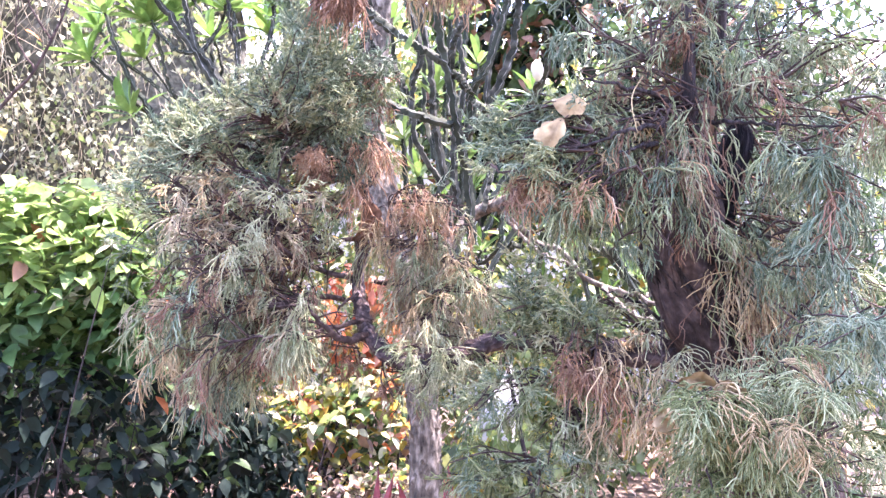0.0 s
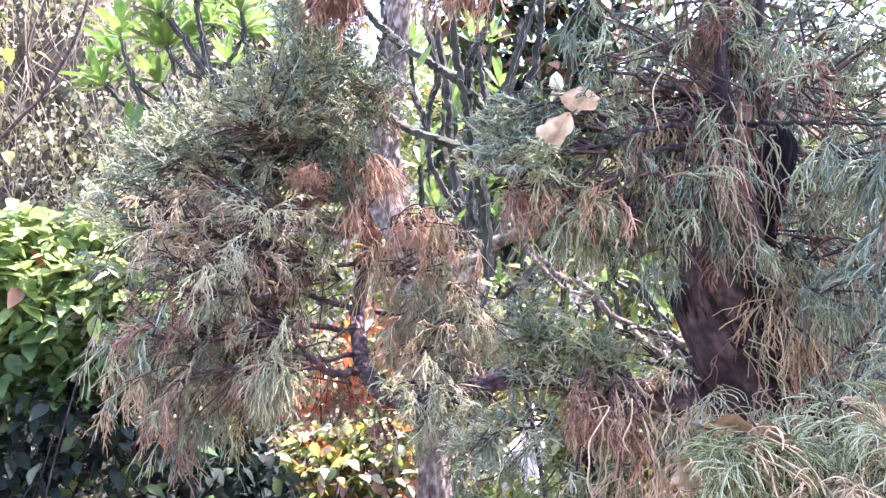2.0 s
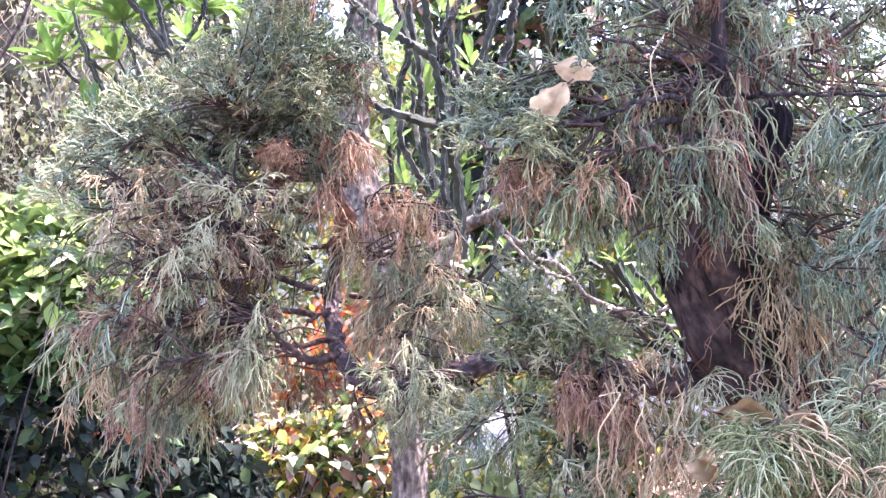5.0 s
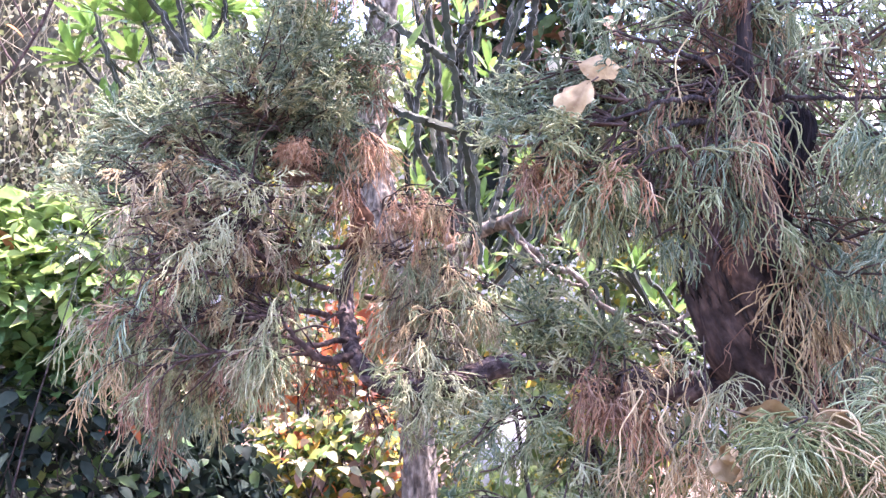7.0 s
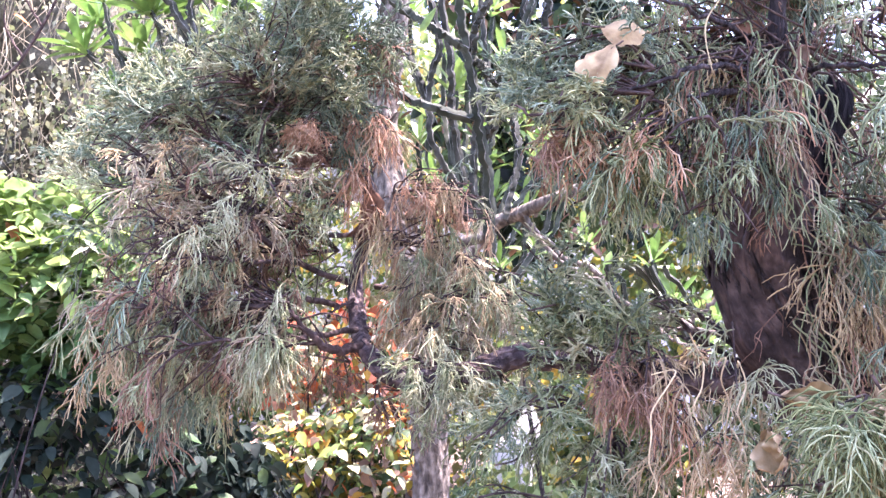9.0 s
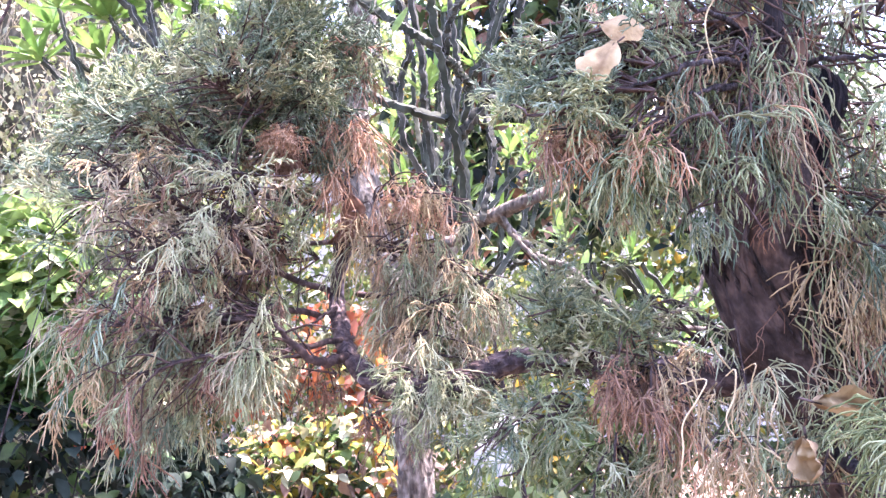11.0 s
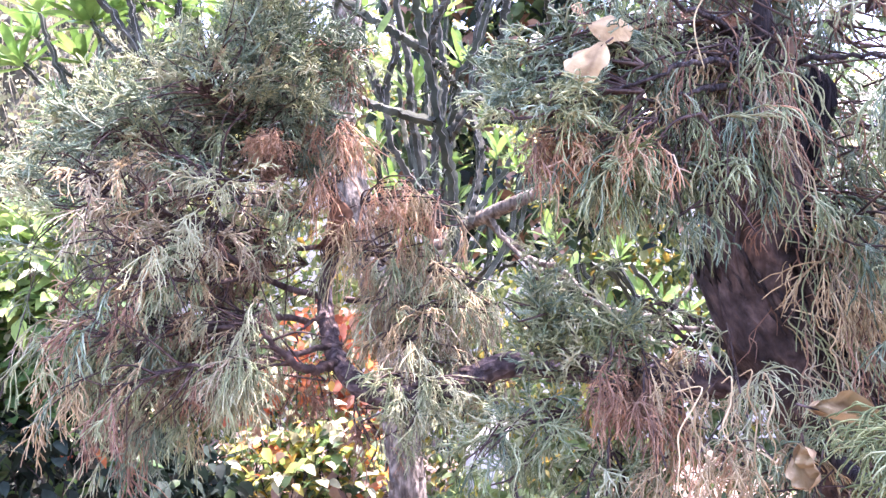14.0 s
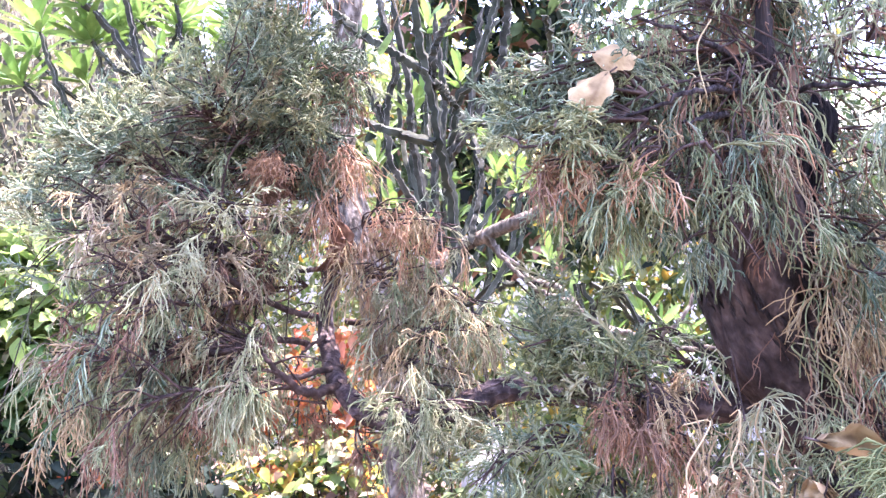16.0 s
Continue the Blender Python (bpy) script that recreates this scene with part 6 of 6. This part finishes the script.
for k in range(16):
    p = (-1.70 + r.normal(0, 0.09), 2.96 + r.normal(0, 0.05), 2.28 + r.normal(0, 0.13))
    part("leaf", made[int(r.choice(3, p=[0.5, 0.3, 0.2]))], sapling, m=pose(*p, r.normal(-40, 25), r.normal(0, 30), r.uniform(0, 360)))

# bark plates on the pale trunk
flake = Geo()
fx, fz = np.meshgrid(np.linspace(-1, 1, 4), np.linspace(-1, 1, 4), indexing="ij")
flake.add(np.stack([fx * 0.013 * (1 - 0.3 * fz ** 2), -0.004 + 0.006 * fx ** 2 - 0.003 * (fz > 0.9), fz * 0.024 * (1 - 0.25 * fx ** 2)], -1).reshape(-1, 3),
          [(i * 4 + j, (i + 1) * 4 + j, (i + 1) * 4 + j + 1, i * 4 + j + 1) for i in range(3) for j in range(3)])
flake_mesh = flake.mesh("bark_plate", ["palebark"])
axis = smooth_line([(-0.053, 2.6, 0.70), (-0.070, 2.62, 0.959), (-0.10, 2.7, 1.212), (-0.17, 2.8, 1.45), (-0.25, 2.88, 1.72), (-0.288, 2.9, 1.942), (-0.268, 2.9, 2.134), (-0.25, 2.9, 2.5)], 60)
for k in range(230):
    c = axis[int(r.integers(60))]
    a = r.uniform(-1.9, 1.9)
    m = Matrix.Translation(Vector(c) + Vector((math.sin(a) * 0.049, -math.cos(a) * 0.049, r.normal(0, 0.01)))) @ pose(0, 0, 0, r.normal(0, 8), r.normal(0, 14), math.degrees(a))
    part("bark_plate", flake_mesh, pale_trunk, m=m @ Matrix.Diagonal((r.uniform(0.6, 1.3), 1, r.uniform(0.6, 1.5), 1)))

# loose fibrous bark on the juniper
axis = smooth_line([(0.675, 1.60, 1.08), (0.612, 1.567, 1.175), (0.537, 1.533, 1.277), (0.470, 1.50, 1.379), (0.450, 1.46, 1.47)], 60)
radius = np.interp(np.linspace(0, 1, 60), [0, 0.25, 0.5, 0.75, 1], [0.092, 0.088, 0.086, 0.080, 0.062])
for k in range(90):
    i0, span, a = int(r.integers(0, 44)), int(r.integers(7, 16)), r.uniform(-1.9, 1.7)
    idx = np.arange(i0, min(60, i0 + span))
    aa = a + np.cumsum(r.normal(0, 0.02, len(idx)))
    lift = radius[idx] * 1.05 + 0.004 + 0.006 * np.linspace(-1, 1, len(idx)) ** 4
    ln = axis[idx] + np.stack([np.sin(aa) * lift, -np.cos(aa) * lift, np.zeros(len(idx))], -1)
    g = Geo()
    w = r.uniform(0.0015, 0.005)
    tube(g, ln, [w * 0.4, w, w, w * 0.3], 4)
    part("bark_strip", g.mesh("bark_strip", ["bark"]), juniper_trunk)


def dry_leaf(place, along, facing, length, width, mat, label, cup=0.5, curl=0.15, seed=1, crumple=0.10):
    """A curled fallen leaf with a midrib: it points along one way from its stalk and faces another, its edges cupped."""
    r = np.random.default_rng(seed)
    rows, cols = 18, 9
    v = []
    f1, f2, f3 = r.uniform(0, 6, 3)
    for k in range(rows):
        t = k / (rows - 1)
        w = max(0.02, math.sin(math.pi * min(1, t * 1.02) ** 0.85) ** 0.65) * width / 2
        for c in range(cols):
            e = c / (cols - 1) * 2 - 1
            edge = 1 + 0.16 * math.sin(t * 11 + f1 + 2 * e) * abs(e) + 0.035 * math.sin(t * 31 + f2 + 3 * e) * abs(e)
            bend = cup * e * e * (1 + 0.5 * math.sin(t * 5 + f3 + e))
            vein = -0.012 * width * abs(math.sin(t * 22 - abs(e) * 5)) - (0.03 * width if abs(e) < 0.1 else 0)
            fold = crumple * width * (noise.noise(Vector((e * 1.6 + f1, t * 3.0 + f2, f3))) + 0.5 * noise.noise(Vector((e * 3.5 + f2, t * 7.0, f1))))
            v.append((e * w * edge * (1 - 0.25 * cup * e * e) + 0.4 * fold, t * length * (1 - 0.08 * abs(e)), bend * w - curl * length * t * t + 0.05 * length * math.sin(t * 6 + f2 + 1.5 * e) + 0.012 * length * math.sin(t * 15 + f3 - 3 * e) + vein + fold))
    q = [(a, a + 1, a + cols + 1, a + cols) for k in range(rows - 1) for a in range(k * cols, k * cols + cols - 1)]
    g = Geo()
    g.add(v, q)
    stalk = Geo()
    tube(stalk, [(0, -0.18 * length, 0.02 * length), (0, -0.05 * length, 0), (0, 0.1 * length, -0.01 * length)], [0.0012, 0.0010], 5)
    y = Vector(along).normalized()
    x = y.cross(Vector(facing)).normalized()
    ob = new("dry_leaf", g.mesh("dry_leaf", [mat]))
    ob.matrix_basis = Matrix.Translation(place) @ Matrix((x, y, x.cross(y))).transposed().to_4x4()
    part("stalk", stalk.mesh("stalk", ["twigbark"]), ob)
    return tagged(ob, label, "leaf", "dry leaves caught in the juniper")


PALE_LEAF = "curled pale tan dry leaf caught in juniper foliage"
dry_leaf((0.184, 1.235, 1.622), (1, 0.1, 0.12), (0.1, -0.8, 0.6), 0.062, 0.046, "dryleaf", PALE_LEAF, -0.45, 0.14, seed=1, crumple=0.05)
dry_leaf((0.198, 1.205, 1.590), (-1, 0.0, -0.62), (-0.2, -0.9, 0.5), 0.056, 0.044, "dryleaf", PALE_LEAF, -0.5, 0.12, seed=2, crumple=0.05)
dry_leaf((-0.168, 1.92, 1.520), (0.1, 0, -1), (0.3, -1, 0), 0.10, 0.048, "deadleaf", "brown dead leaf hanging in juniper foliage", 0.3, 0.05, seed=3)
dry_leaf((-0.13, 1.95, 1.46), (-1, 0, -0.35), (0.1, -1, 0.3), 0.10, 0.04, "deadleaf", "brown dead leaf lying on juniper twigs", 0.4, 0.05, seed=13)
dry_leaf((0.318, 1.02, 1.230), (1, -0.05, -0.20), (0.1, -1, 0.45), 0.070, 0.034, "dryleaf", "curled tan dry leaf on the low sprays", 1.2, 0.35, seed=4, crumple=0.55)
dry_leaf((0.302, 1.00, 1.206), (0.12, 0, -1), (-0.6, -1, 0.1), 0.040, 0.028, "dryleaf", "curled brown dry leaf among the low sprays", 1.5, 0.2, seed=6, crumple=0.5)
dry_leaf((0.316, 0.850, 1.255), (0.55, 0.0, -0.8), (-0.1, -1, 0.2), 0.044, 0.040, "dryleaf", "broad tan dry leaf behind the low sprays", 0.5, 0.2, seed=15, crumple=0.3)
dry_leaf((0.335, 1.33, 1.655), (1, 0, 0.1), (0, -0.8, 0.6), 0.085, 0.026, "deadleaf", "narrow brown dead leaf lying on juniper twigs", 0.4, 0.1, seed=7)
dry_leaf((0.455, 1.36, 1.655), (-0.08, 0.1, -1), (-0.35, -0.9, -0.2), 0.085, 0.040, "litter", "greyish brown dry leaf hanging beside the juniper stem", 0.35, 0.08, seed=8, crumple=0.12)
dry_leaf((0.66, 1.4, 1.645), (1, 0, -0.1), (0, -0.7, 0.7), 0.06, 0.022, "dryleaf", PALE_LEAF, 0.4, 0.1, seed=9)
dry_leaf((-0.425, 2.00, 1.368), (-0.25, 0, -1), (-0.3, -1, 0.2), 0.085, 0.075, "deadleaf", "dark brown curled dead leaf deep in the juniper foliage", 0.7, 0.3, seed=21)
dry_leaf((-0.455, 2.02, 1.36), (0.3, 0, -1), (0.5, -1, 0.1), 0.070, 0.05, "deadleaf", "dark brown curled dead leaf deep in the juniper foliage", 0.6, 0.2, seed=22)
